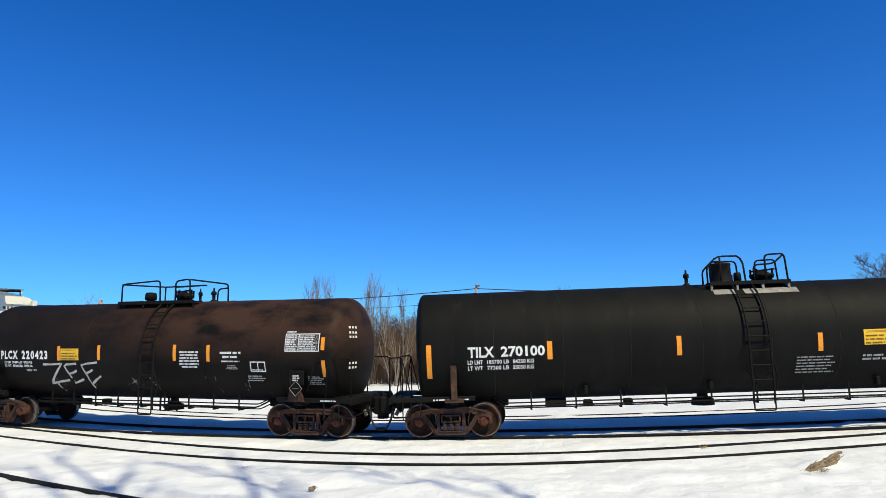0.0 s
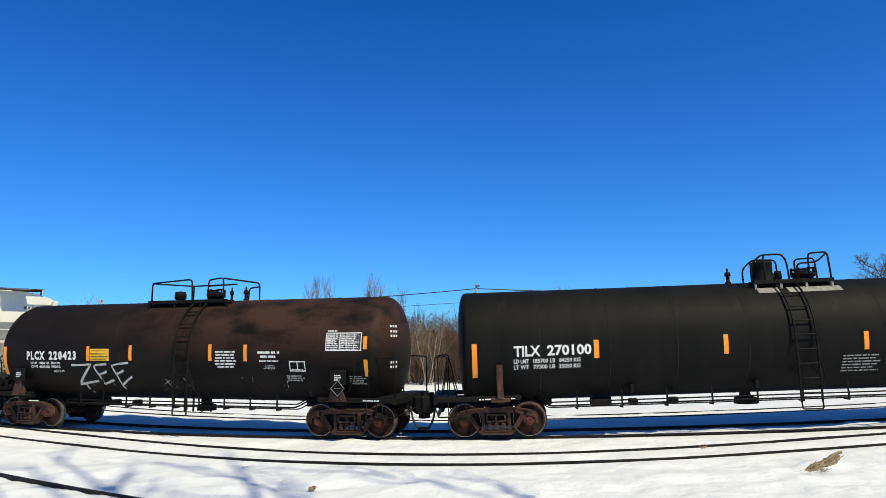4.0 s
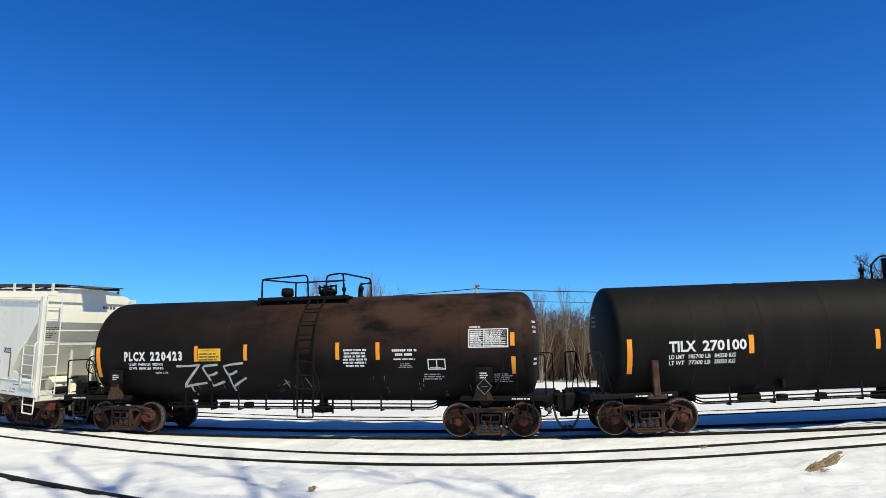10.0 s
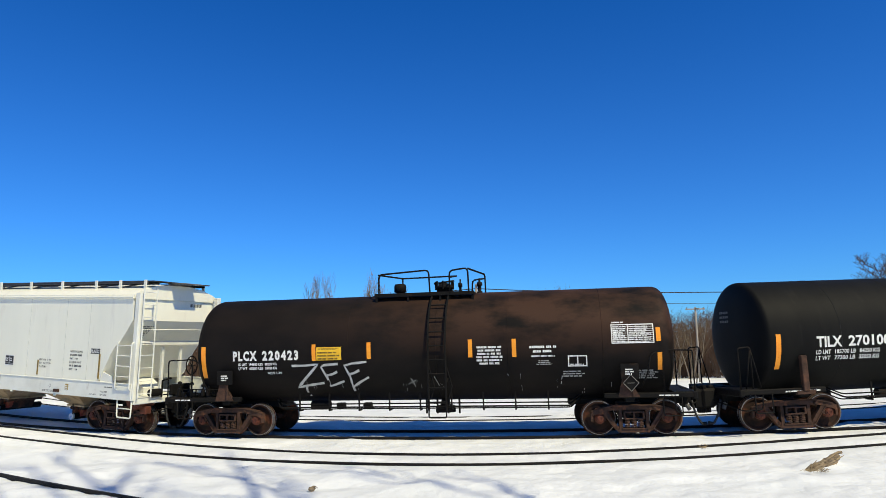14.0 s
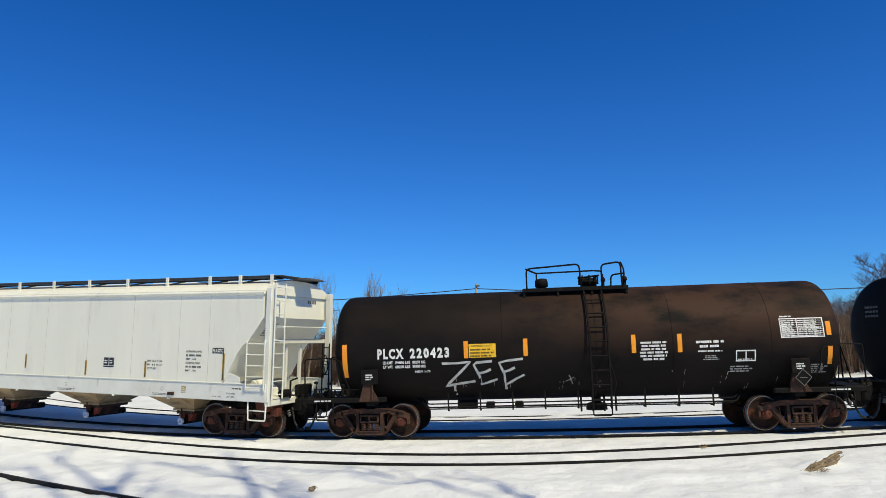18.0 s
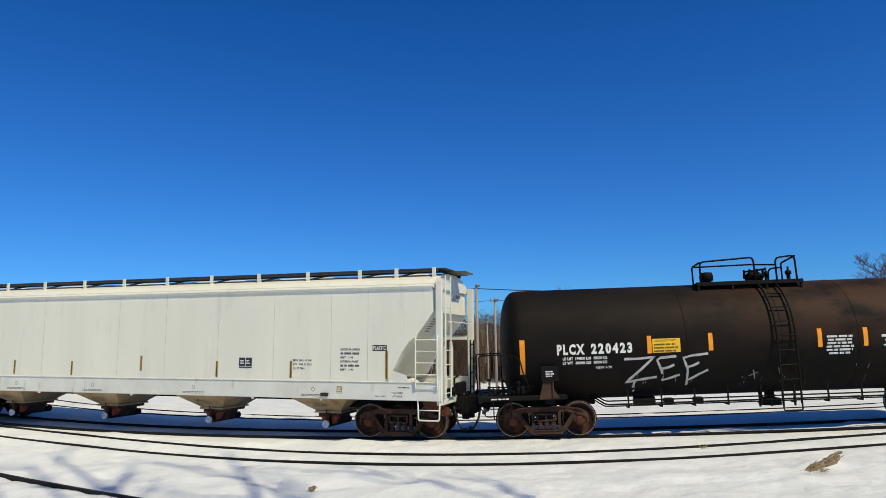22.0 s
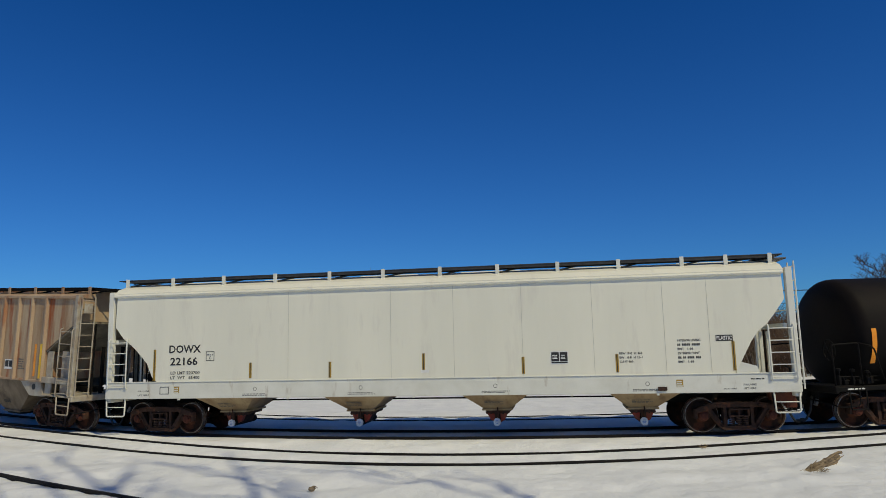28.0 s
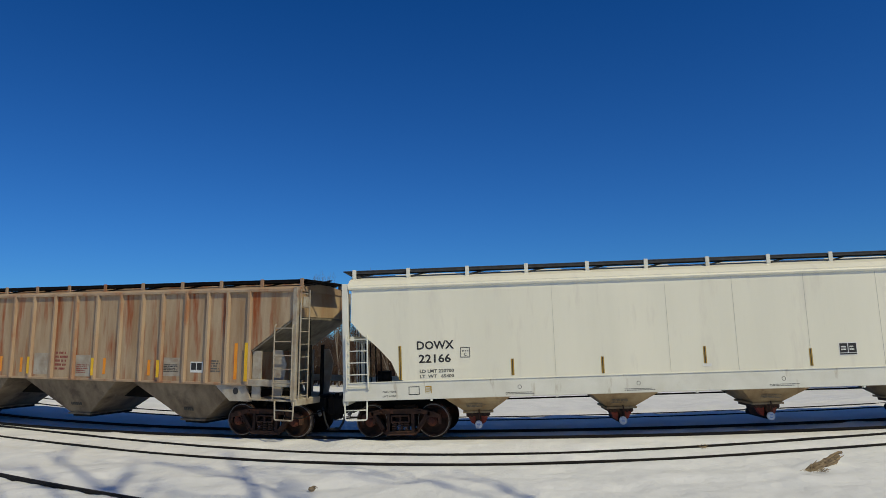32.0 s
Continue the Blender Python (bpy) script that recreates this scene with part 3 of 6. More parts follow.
pole(2.65, 55.6, 7.4, 0.135, [], "pale weathered wooden utility pole in the snow")
pole(4.6, 62.0, 6.6, 0.12, [(0.25, 0.4)], "dark weathered utility pole with a short crossarm")
pole(4.5, 72.0, 4.85, 0.09, [(0.1, 0.35)], "slim grey utility pole beside the wood")
pole(25.8, 70.0, 5.8, 0.12, [(0.2, 1.0)], "wooden utility pole with a crossarm before the wood")
pole(-46.6, 92.0, 9.4, 0.34, [], "pale concrete mast over the far trees")
pole(-48.0, 92.0, 8.8, 0.26, [], "pale concrete mast over the far trees")
wire([(-80, 62, 6.2), (-36, 59, 6.6), (2.65, 55.6, 7.0), (42, 52, 6.6), (90, 48, 6.4)], 0.6, 0.035, "black overhead cable slung between poles")
wire([(-60, 68, 5.2), (4.6, 62.0, 6.4), (50, 60, 5.6), (100, 58, 5.4)], 0.4, 0.02, "thin overhead wire before the wood")

# ---------------------------------------------------------------- things on the near snow
def driftwood():
    x, y = 7.2, 13.5
    e = new("driftwood_log")
    e.matrix_world = pose(x, y, ground_z(x, y) + 0.07, 0, -27, 12) @ Matrix.Scale(1.3, 4)
    bm = bmesh.new()
    rn = random.Random(9)
    pts, rs = [], []
    for k in range(22):
        t = k / 21
        pts.append((-0.32 + 0.62 * t, 0.02 * math.sin(t * 5), 0.015 * math.sin(t * 7)))
        rs.append(0.045 + 0.032 * math.sin(math.pi * min(1, t * 0.85 + 0.13)))
    tube(bm, pts, rs, 22)
    for v in bm.verts:
        a = math.atan2(v.co.z, v.co.y)
        ridge = noise.noise((v.co.x * 5, math.cos(a) * 5, math.sin(a) * 5)) * 0.016 + (0.007 if int((a + 9) * 4.5) % 2 else -0.006) + noise.noise(v.co * 45) * 0.006
        v.co += Vector((0, math.cos(a), math.sin(a))) * ridge
    part("log", bm, LOG_WOOD, e, "split grey-brown rotten log")
    for k in range(14):
        bm = bmesh.new()
        a = rn.uniform(0, 6.3)
        px = rn.uniform(-0.3, 0.25)
        q = Vector((px, 0.075 * math.cos(a), 0.085 * math.sin(a)))
        tube(bm, [q, q + Vector((rn.uniform(0.05, 0.2), 0.02 * math.cos(a), 0.03 * math.sin(a)))], [0.014, 0.004], 5)
        part("splinter", bm, DRY_GRASS if k % 3 == 0 else LOG_WOOD, e)
    bm = bmesh.new()
    tube(bm, bent([(0.28, 0, 0.03), (0.36, 0, 0.02), (0.4, 0.01, -0.01)], 0.04), [0.022] * 6, 6)
    part("root_end", bm, LOG_WOOD, e)
    tagged(e, "short split rotten log lying tilted in the snow", "log")
    bm = bmesh.new()
    for k in range(34):
        a, ln = rn.uniform(0, 6.3), rn.uniform(0.08, 0.24)
        b = Vector((rn.uniform(-0.16, 0.2), rn.uniform(-0.05, 0.05), 0))
        tube(bm, [b, b + Vector((math.cos(a) * ln * 0.5, math.sin(a) * ln * 0.4, 0.05)), b + Vector((math.cos(a) * ln, math.sin(a) * ln * 0.6, rn.uniform(0.0, 0.05)))], [0.004, 0.003, 0.002], 3, caps=False)
    g = new("dry_grass", finish("dry_grass", bm, DRY_GRASS))
    g.location = (x - 0.25, y - 0.28, ground_z(x, y) + 0.02)
    tagged(g, "wisps of dry straw-coloured grass on the snow", "grass", kind="stuff")
    for gx, gy in ((6.1, 16.6),):
        c = new("dry_grass", g.data)
        c.matrix_world = pose(gx, gy, ground_z(gx, gy) + 0.0, 0, 0, gx * 40)
        tagged(c, "wisps of dry straw-coloured grass on the snow", "grass", kind="stuff")
    st = new("tree_stub")
    x, y = -2.5, 12.98
    st.matrix_world = pose(x, y, ground_z(x, y), 0, 0, 30) @ Matrix.Scale(0.95, 4)
    bm = bmesh.new()
    t = bmesh.new()
    bmesh.ops.create_icosphere(t, subdivisions=2, radius=0.06)
    for v in t.verts:
        v.co = Vector((v.co.x * 1.1, v.co.y, v.co.z * 0.8)) * (1 + 0.5 * noise.noise(v.co * 30)) + Vector((0, 0, 0.03))
    add_in(bm, t)
    part("wood_chunk", bm, LOG_WOOD, st)
    for k in range(5):
        bm = bmesh.new()
        a = rn.uniform(0, 6.3)
        tube(bm, [(0, 0, 0.04), (math.cos(a) * 0.07, math.sin(a) * 0.05, 0.07), (math.cos(a) * 0.11, math.sin(a) * 0.09, 0.03)], [0.014, 0.01, 0.006], 5)
        part("root", bm, LOG_WOOD, st)
    tagged(st, "small broken stub of dead wood poking from the snow", "stub")


driftwood()


# ---------------------------------------------------------------- the train: shared parts
LX = 1.055


def wheelset_mesh():
    bm = bmesh.new()
    for s in (-1, 1):
        m = Matrix.Translation((0, 0.78 * s, 0)) @ (ALONG_Y if s > 0 else Matrix.Rotation(math.pi / 2, 4, "X"))
        lathe(bm, [(0.10, -0.075), (0.482, -0.075), (0.485, -0.05), (0.462, -0.04), (0.457, 0.06), (0.447, 0.068), (0.430, 0.069), (0.385, 0.068), (0.375, 0.045), (0.33, 0.02), (0.2, 0.01), (0.15, 0.045), (0.11, 0.08), (0.0, 0.08)], 36, m)
    tube(bm, [(0, -1.0, 0), (0, 1.0, 0)], 0.085, 12)
    me = finish("wheelset", bm, WHEEL_DARK, False)
    me.materials.append(WHEEL_RIM)
    for p in me.polygons:
        r = math.hypot(p.center.x, p.center.z)
        if (0.431 < r < 0.446 and abs(p.center.y) > 0.83) or (r > 0.45 and abs(p.normal.y) < 0.3):
            p.material_index = 1
    return me


def side_frame_mesh():
    """Cast side frame in the x z plane, arched over the axle boxes, with a window for the springs."""
    bm = bmesh.new()
    w = 0.93

    def beam(pts, t, y0, y1):
        for (xa, za), (xb, zb) in zip(pts, pts[1:]):
            q = math.hypot(xb - xa, zb - za)
            nx, nz = -(zb - za) / q * t / 2, (xb - xa) / q * t / 2
            ex, ez = (xb - xa) / q * t * 0.25, (zb - za) / q * t * 0.25
            prism(bm, [(xa - ex + nx, za - ez + nz), (xb + ex + nx, zb + ez + nz), (xb + ex - nx, zb + ez - nz), (xa - ex - nx, za - ez - nz)], y0, y1)

    beam([(-w - 0.13, 0.60), (-w + 0.12, 0.68), (-0.56, 0.725), (0.56, 0.725), (w - 0.12, 0.68), (w + 0.13, 0.60)], 0.12, -0.10, 0.09)
    beam([(-w - 0.05, 0.70), (-0.56, 0.79), (0.56, 0.79), (w + 0.05, 0.70)], 0.025, -0.13, 0.10)        # flange along the top
    for s in (-1, 1):
        beam([(s * 0.76, 0.63), (s * 0.47, 0.22), (s * 0.36, 0.135)], 0.115, -0.09, 0.085)
        beam([(s * 0.79, 0.60), (s * 0.50, 0.19), (s * 0.38, 0.09)], 0.022, -0.12, 0.09)
        beam([(s * 0.35, 0.70), (s * 0.35, 0.16)], 0.085, -0.105, 0.08)
        beam([(s * (w + 0.16), 0.62), (s * (w + 0.17), 0.40)], 0.06, -0.08, 0.08)
        beam([(s * (w - 0.17), 0.62), (s * (w - 0.16), 0.42)], 0.06, -0.08, 0.08)
        box(bm, s * w - 0.15, s * w + 0.15, -0.095, 0.085, 0.57, 0.66, 0.02)
        box(bm, s * 0.55 - 0.05, s * 0.55 + 0.05, -0.125, -0.09, 0.685, 0.755, 0.012)
    beam([(-0.40, 0.135), (0.40, 0.135)], 0.085, -0.12, 0.09)
    box(bm, -0.33, 0.33, -0.145, 0.06, 0.175, 0.205, 0.006)
    # bolster end: a cast box with two windows above the springs
    for z0, z1 in ((0.60, 0.645), (0.435, 0.475)):
        box(bm, -0.27, 0.27, -0.15, 0.03, z0, z1, 0.01)
    for x in (-0.25, 0.0, 0.25):
        box(bm, x - 0.022, x + 0.022, -0.15, 0.03, 0.47, 0.605, 0.006)
    return finish("side_frame", bm, TRUCK_RUST)


def bearing_mesh():
    bm = bmesh.new()
    m = Matrix.Rotation(math.pi / 2, 4, "X")
    lathe(bm, [(0.135, -0.1), (0.14, 0.04), (0.12, 0.06), (0.10, 0.065), (0.095, 0.10), (0.05, 0.115), (0.0, 0.115)], 16, m)
    for k in range(3):
        a = 2 * math.pi * k / 3 + 0.5
        lathe(bm, [(0.022, 0.06), (0.022, 0.13), (0.0, 0.13)], 6, Matrix.Translation((0.062 * math.cos(a), 0, 0.062 * math.sin(a))) @ m)
    box(bm, -0.15, 0.15, -0.06, 0.08, 0.09, 0.16, 0.02)
    return finish("bearing_cap", bm, BEARING_RED)


def spring_mesh():
    bm = bmesh.new()
    pts = [(0.066 * math.cos(a), 0.066 * math.sin(a), 0.235 * a / (2 * math.pi * 5)) for a in [2 * math.pi * 5 * k / 50 for k in range(51)]]
    tube(bm, pts, 0.018, 5)
    return finish("coil_spring", bm, SPRING_RUST)


def bolster_mesh():
    bm = bmesh.new()
    box(bm, -0.2, 0.2, -0.98, 0.98, 0.44, 0.72, 0.03)
    box(bm, -0.34, 0.34, -0.42, 0.42, 0.5, 0.86, 0.04)
    return finish("bolster", bm, TRUCK_RUST)


def brake_mesh():
    bm = bmesh.new()
    for s in (-1, 1):
        box(bm, s * 0.40 - 0.035, s * 0.40 + 0.035, -0.82, 0.82, 0.33, 0.41, 0.01)
        for y in (-0.78, 0.78):
            box(bm, s * 0.44 - 0.03, s * 0.44 + 0.04, y - 0.06, y + 0.06, 0.27, 0.55, 0.01)
    tube(bm, [(-0.4, 0.1, 0.37), (0.4, 0.1, 0.40)], 0.025, 6)
    return finish("brake_rigging", bm, FRAME_BLACK)


WHEELSET, SIDE_FRAME, BEARING, SPRING, BOLSTER, BRAKE = wheelset_mesh(), side_frame_mesh(), bearing_mesh(), spring_mesh(), bolster_mesh(), brake_mesh()
TURNING = []            # wheelsets that roll
BASE = 0.89             # half the wheel base of a truck


def truck(parent, x, yaw):
    b = same_part("truck", BOLSTER, parent, Matrix.Translation((x, 0, 0)) @ Matrix.Rotation(yaw, 4, "Z"), "rusty cast-steel two-axle truck with coil springs")
    for s in (-1, 1):
        same_part("side_frame", SIDE_FRAME, b, Matrix.Translation((0, 1.0 * s, 0)) @ Matrix.Rotation(0 if s < 0 else math.pi, 4, "Z"))
        w = same_part("wheelset", WHEELSET, b, Matrix.Translation((BASE * s, 0, 0.457)), "pair of dark steel wheels on an axle")
        TURNING.append((w, s))
        for q in (-1, 1):
            same_part("bearing_cap", BEARING, b, Matrix.Translation((BASE * q, 1.0 * s, 0.457)) @ Matrix.Rotation(0 if s < 0 else math.pi, 4, "Z"))
        for q in (-1, 0, 1):
            same_part("coil_spring", SPRING, b, Matrix.Translation((0.175 * q, 1.06 * s, 0.205)))
    same_part("brake_rigging", BRAKE, b, Matrix())
    return b


def coupler(parent, x, s):
    """Knuckle coupler whose face is at x; s is the way it points."""
    bm = bmesh.new()
    box(bm, x - s * 0.15, x - s * 1.0, -0.15, 0.15, 0.72, 0.98, 0.03)
    box(bm, x - s * 0.34, x + s * 0.02, -0.18, 0.12, 0.60, 1.08, 0.05)
    box(bm, x - s * 0.10, x + s * 0.17, 0.02, 0.19, 0.62, 1.04, 0.04)
    box(bm, x - s * 0.26, x + s * 0.09, -0.24, -0.04, 0.58, 1.06, 0.05)
    tube(bm, [(x - s * 0.02, -0.1, 0.46), (x - s * 0.02, -0.1, 1.16)], 0.06, 8)
    box(bm, x - s * 0.30, x - s * 0.14, -0.14, 0.0, 1.05, 1.15, 0.03)
    box(bm, x - s * 0.06, x - s * 0.16, -0.16, 0.02, 0.46, 0.60, 0.02)
    part("coupler", bm, FRAME_BLACK, parent, "dark cast-steel knuckle coupler")
    bm = bmesh.new()
    box(bm, x - s * 0.42, x - s * 0.58, -0.30, 0.30, 0.62, 1.12, 0.03)
    part("striker", bm, FRAME_BLACK, parent)
    bm = bmesh.new()
    y0 = -0.34
    tube(bm, bent([(x - s * 0.34, y0, 0.80), (x - s * 0.30, y0, 0.64), (x - s * 0.25, y0, 0.42), (x - s * 0.10, y0 * 0.9, 0.19), (x + s * 0.01, y0 * 0.8, 0.20)], 0.2, 5), 0.030, 8)
    tube(bm, [(x - s * 0.08, y0 * 0.85, 0.20), (x + s * 0.03, y0 * 0.8, 0.21)], 0.045, 8)
    part("air_hose", bm, RUBBER, parent, "black rubber air brake hose", True)
    bm = bmesh.new()
    tube(bm, bent([(x - s * 0.48, y0, 0.70), (x - s * 0.40, y0 - 0.02, 0.56)], 0.05), 0.055, 8)
    part("hose_cock", bm, GREY_STEEL, parent, "grey angle cock of the air hose")
    bm = bmesh.new()
    tube(bm, bent([(x - s * 0.95, -1.38, 1.0), (x - s * 0.92, -1.38, 0.60), (x - s * 0.45, -1.30, 0.58), (x - s * 0.35, -0.4, 0.70), (x - s * 0.15, -0.2, 0.78)], 0.1), 0.017, 6)
    part("uncoupling_lever", bm, FRAME_BLACK, parent)


def hand_iron(parent, name, pts, r, material, label="", seg=6, corner=0.08):
    bm = bmesh.new()
    tube(bm, bent(pts, corner), r, seg)
    return part(name, bm, material, parent, label, True)


# ---------------------------------------------------------------- tank cars
TR, TZ = 1.47, 2.33


def on_tank(x, z, r=TR):
    return -math.sqrt(max(0.01, r * r - (z - TZ) ** 2)) - 0.007


def head_x(x_end, s, head, y, z):
    """Where a dished head lies at y and z; s is the way it faces."""
    q = min(1.0, math.hypot(y, z - TZ) / TR) ** (1 / 0.72)
    return x_end - s * head * (1 - math.sqrt(max(0.0, 1 - q * q)) ** 0.72) + s * 0.012


def tank_body(parent, x0, x1, material, head, label, seams, weld):
    prof = []
    n = 14
    for k in range(n + 1):
        a = math.pi / 2 * k / n
        prof.append((TR * math.sin(a) ** 0.72 if k else 0.0, x0 + head * (1 - max(0.0, math.cos(a)) ** 0.72)))
    prof += [(TR, x0 + head + (x1 - x0 - 2 * head) * k / 8) for k in range(1, 8)]
    for k in range(n, -1, -1):
        a = math.pi / 2 * k / n
        prof.append((TR * math.sin(a) ** 0.72 if k else 0.0, x1 - head * (1 - max(0.0, math.cos(a)) ** 0.72)))
    bm = bmesh.new()
    lathe(bm, prof, 72, Matrix.Translation((0, 0, TZ)) @ ALONG_X)
    part("tank", bm, material, parent, label, True)
    for sx in seams:
        bm = bmesh.new()
        tube(bm, [(sx, TR * math.cos(a), TZ + TR * math.sin(a)) for a in [2 * math.pi * k / 64 for k in range(65)]], 0.009, 4, caps=False)
        part("weld_seam", bm, weld, parent)


def tank_ladder(parent, xa, xb, top, bottom, material):
    """Side ladder: follows the shell from the platform to its widest point, then falls straight down."""
    def rail_pts(x):
        pts = []
        for k in range(9):
            a = radians(62 - 62 * k / 8)
            pts.append((x, -(TR + 0.10) * math.cos(a), TZ + (TR + 0.10) * math.sin(a)))
        pts.append((x, -(TR + 0.10), 1.2))
        pts.append((x, -(TR + 0.06), bottom))
        return pts
    for x in (xa, xb):
        bm = bmesh.new()
        tube(bm, rail_pts(x), 0.030, 6)
        part("ladder_rail", bm, material, parent)
    pts = rail_pts(0)
    zs = [top - 0.12 - k * 0.36 for k in range(9)]
    for z in zs:
        if z < bottom:
            continue
        for a, b in zip(pts, pts[1:]):
            if b[2] <= z <= a[2]:
                t = (a[2] - z) / (a[2] - b[2])
                y = a[1] + (b[1] - a[1]) * t
                bm = bmesh.new()
                tube(bm, [(xa, y, z), (xb, y, z)], 0.021, 6)
                part("ladder_rung", bm, material, parent)
                break
    bm = bmesh.new()
    tube(bm, bent([(xa, -TR - 0.08, bottom + 0.1), (xa, -TR - 0.08, bottom - 0.16), (xb, -TR - 0.08, bottom - 0.16), (xb, -TR - 0.08, bottom + 0.1)], 0.05), 0.02, 6)
    part("sill_step", bm, material, parent)
    for x in (xa, xb):
        bm = bmesh.new()
        tube(bm, [(x, -TR - 0.10, 1.35), (x, -TR * 0.82, 1.5)], 0.018, 5)
        tube(bm, [(x, -TR - 0.10, 2.2), (x, -TR + 0.02, 2.2)], 0.018, 5)
        tube(bm, [(x, -TR - 0.10, 1.9), (x + 0.16, -TR - 0.02, 1.3), (x + 0.06, -TR - 0.04, 1.0)], 0.02, 5)
        part("ladder_bracket", bm, material, parent)


def tank_ends(parent, x0, x1, half, ends_at, dark, slim):
    """Stub sills, bolster saddles, end platforms, hand irons and couplers at both ends."""
    for s, xe, xc in ((-1, x0, ends_at[0]), (1, x1, ends_at[1])):
        bm = bmesh.new()
        box(bm, xe + s * 0.28, xe - s * 2.9, -0.28, 0.28, 0.72, 1.02, 0.03)
        part("stub_sill", bm, dark, parent)
        for y in (-1.34, 1.34):
            bm = bmesh.new()
            box(bm, xe + s * 0.36, xe - s * 1.95, y - 0.08, y + 0.08, 0.96, 1.08, 0.02)
            part("side_channel", bm, dark, parent)
        bm = bmesh.new()
        box(bm, xe + s * 0.30, xe + s * 0.42, -1.42, 1.42, 0.92, 1.10, 0.02)
        part("end_beam", bm, dark, parent)
        bm = bmesh.new()
        box(bm, xe + s * 0.30, xe - s * 0.18, -1.38, 1.38, 1.06, 1.10, 0.01)
        part("end_platform", bm, dark, parent, "narrow grated end platform")
        for y in (-1, 1):
            bm = bmesh.new()
            xb = s * half
            if slim:
                box(bm, xb - 0.085, xb + 0.085, y * 1.42 - 0.06, y * 1.42 + 0.06, 1.0, 1.86, 0.015)
                box(bm, xb - 0.26, xb + 0.26, y * 1.40 - 0.05, y * 1.40 + 0.05, 0.92, 1.02, 0.015)
            else:
                prism(bm, [(xb - 0.30, 0.98), (xb + 0.26, 0.98), (xb + 0.02, 1.36), (xb + 0.10, 1.62), (xb - 0.12, 1.62)], y * 1.40 - 0.05, y * 1.40 + 0.05)
            part("bolster_saddle", bm, TRUCK_RUST, parent, "rusty steel saddle under the tank")
            bm = bmesh.new()
            box(bm, xb - 0.13, xb + 0.13, min(y * 0.3, y * 1.34), max(y * 0.3, y * 1.34), 0.86, 1.02, 0.02)
            part("body_bolster", bm, dark, parent)
            bm = bmesh.new()
            back = 0.02 if slim else -0.40
            tube(bm, bent([(xe + s * 0.36, y * 1.36, 1.05), (xe + s * 0.36, y * 1.36, 2.10), (xe + s * back, y * 1.36, 2.12), (xe + s * back, y * 1.36, 1.08)], 0.07), 0.02, 6)
            if slim:
                for foot in (0.20, -0.22):
                    tube(bm, [(xe + s * back, y * 1.36, 2.08), (xe + s * foot, y * 1.33, 1.08)], 0.017, 5)
            else:
                tube(bm, bent([(xe + s * back, y * 1.36, 2.12), (xe - s * 0.72, y * 1.50, 2.02), (xe - s * 0.80, y * 1.52, 1.60), (xe - s * 0.98, y * 1.42, 1.22)], 0.12), 0.02, 6)
            part("end_handrail", bm, dark, parent, "", True)
            bm = bmesh.new()
            tube(bm, bent([(xe - s * 0.45, y * 1.40, 1.02), (xe - s * 0.45, y * 1.40, 0.52), (xe + s * 0.02, y * 1.40, 0.52), (xe + s * 0.02, y * 1.40, 1.0)], 0.06), 0.017, 6)
            part("stirrup_step", bm, dark, parent, "", True)
        coupler(parent, xc, s)


def tank_pipes(parent, x0, x1, dark):
    for z, y, r in ((0.84, -0.95, 0.018), (0.76, -1.05, 0.022), (0.70, -0.85, 0.016)):
        bm = bmesh.new()
        tube(bm, bent([(x0 - 0.5, y + 0.5, z + 0.24), (x0 - 0.15, y, z), (x1 + 0.15, y, z), (x1 + 0.5, y + 0.5, z + 0.24)], 0.1), r, 6)
        part("brake_pipe", bm, dark, parent)
    n = 9
    for k in range(n):
        x = x0 + (x1 - x0) * (k + 0.5) / n
        bm = bmesh.new()
        box(bm, x - 0.02, x + 0.02, -1.08, -0.82, 0.66, 0.70, 0.0)
        box(bm, x - 0.02, x + 0.02, -1.08, -1.05, 0.66, 1.12, 0.0)
        part("pipe_hanger", bm, dark, parent)
    for k, x in enumerate((x0 + (x1 - x0) * 0.12, x0 + (x1 - x0) * 0.2, x0 + (x1 - x0) * 0.30)):
        bm = bmesh.new()
        if k == 0:
            tube(bm, [(x - 0.28, -0.7, 0.80), (x + 0.28, -0.7, 0.80)], 0.12, 12)
        else:
            box(bm, x - 0.12, x + 0.12, -0.9, -0.66, 0.70, 0.86, 0.03)
        part("brake_cylinder" if k == 0 else "valve_block", bm, dark, parent)


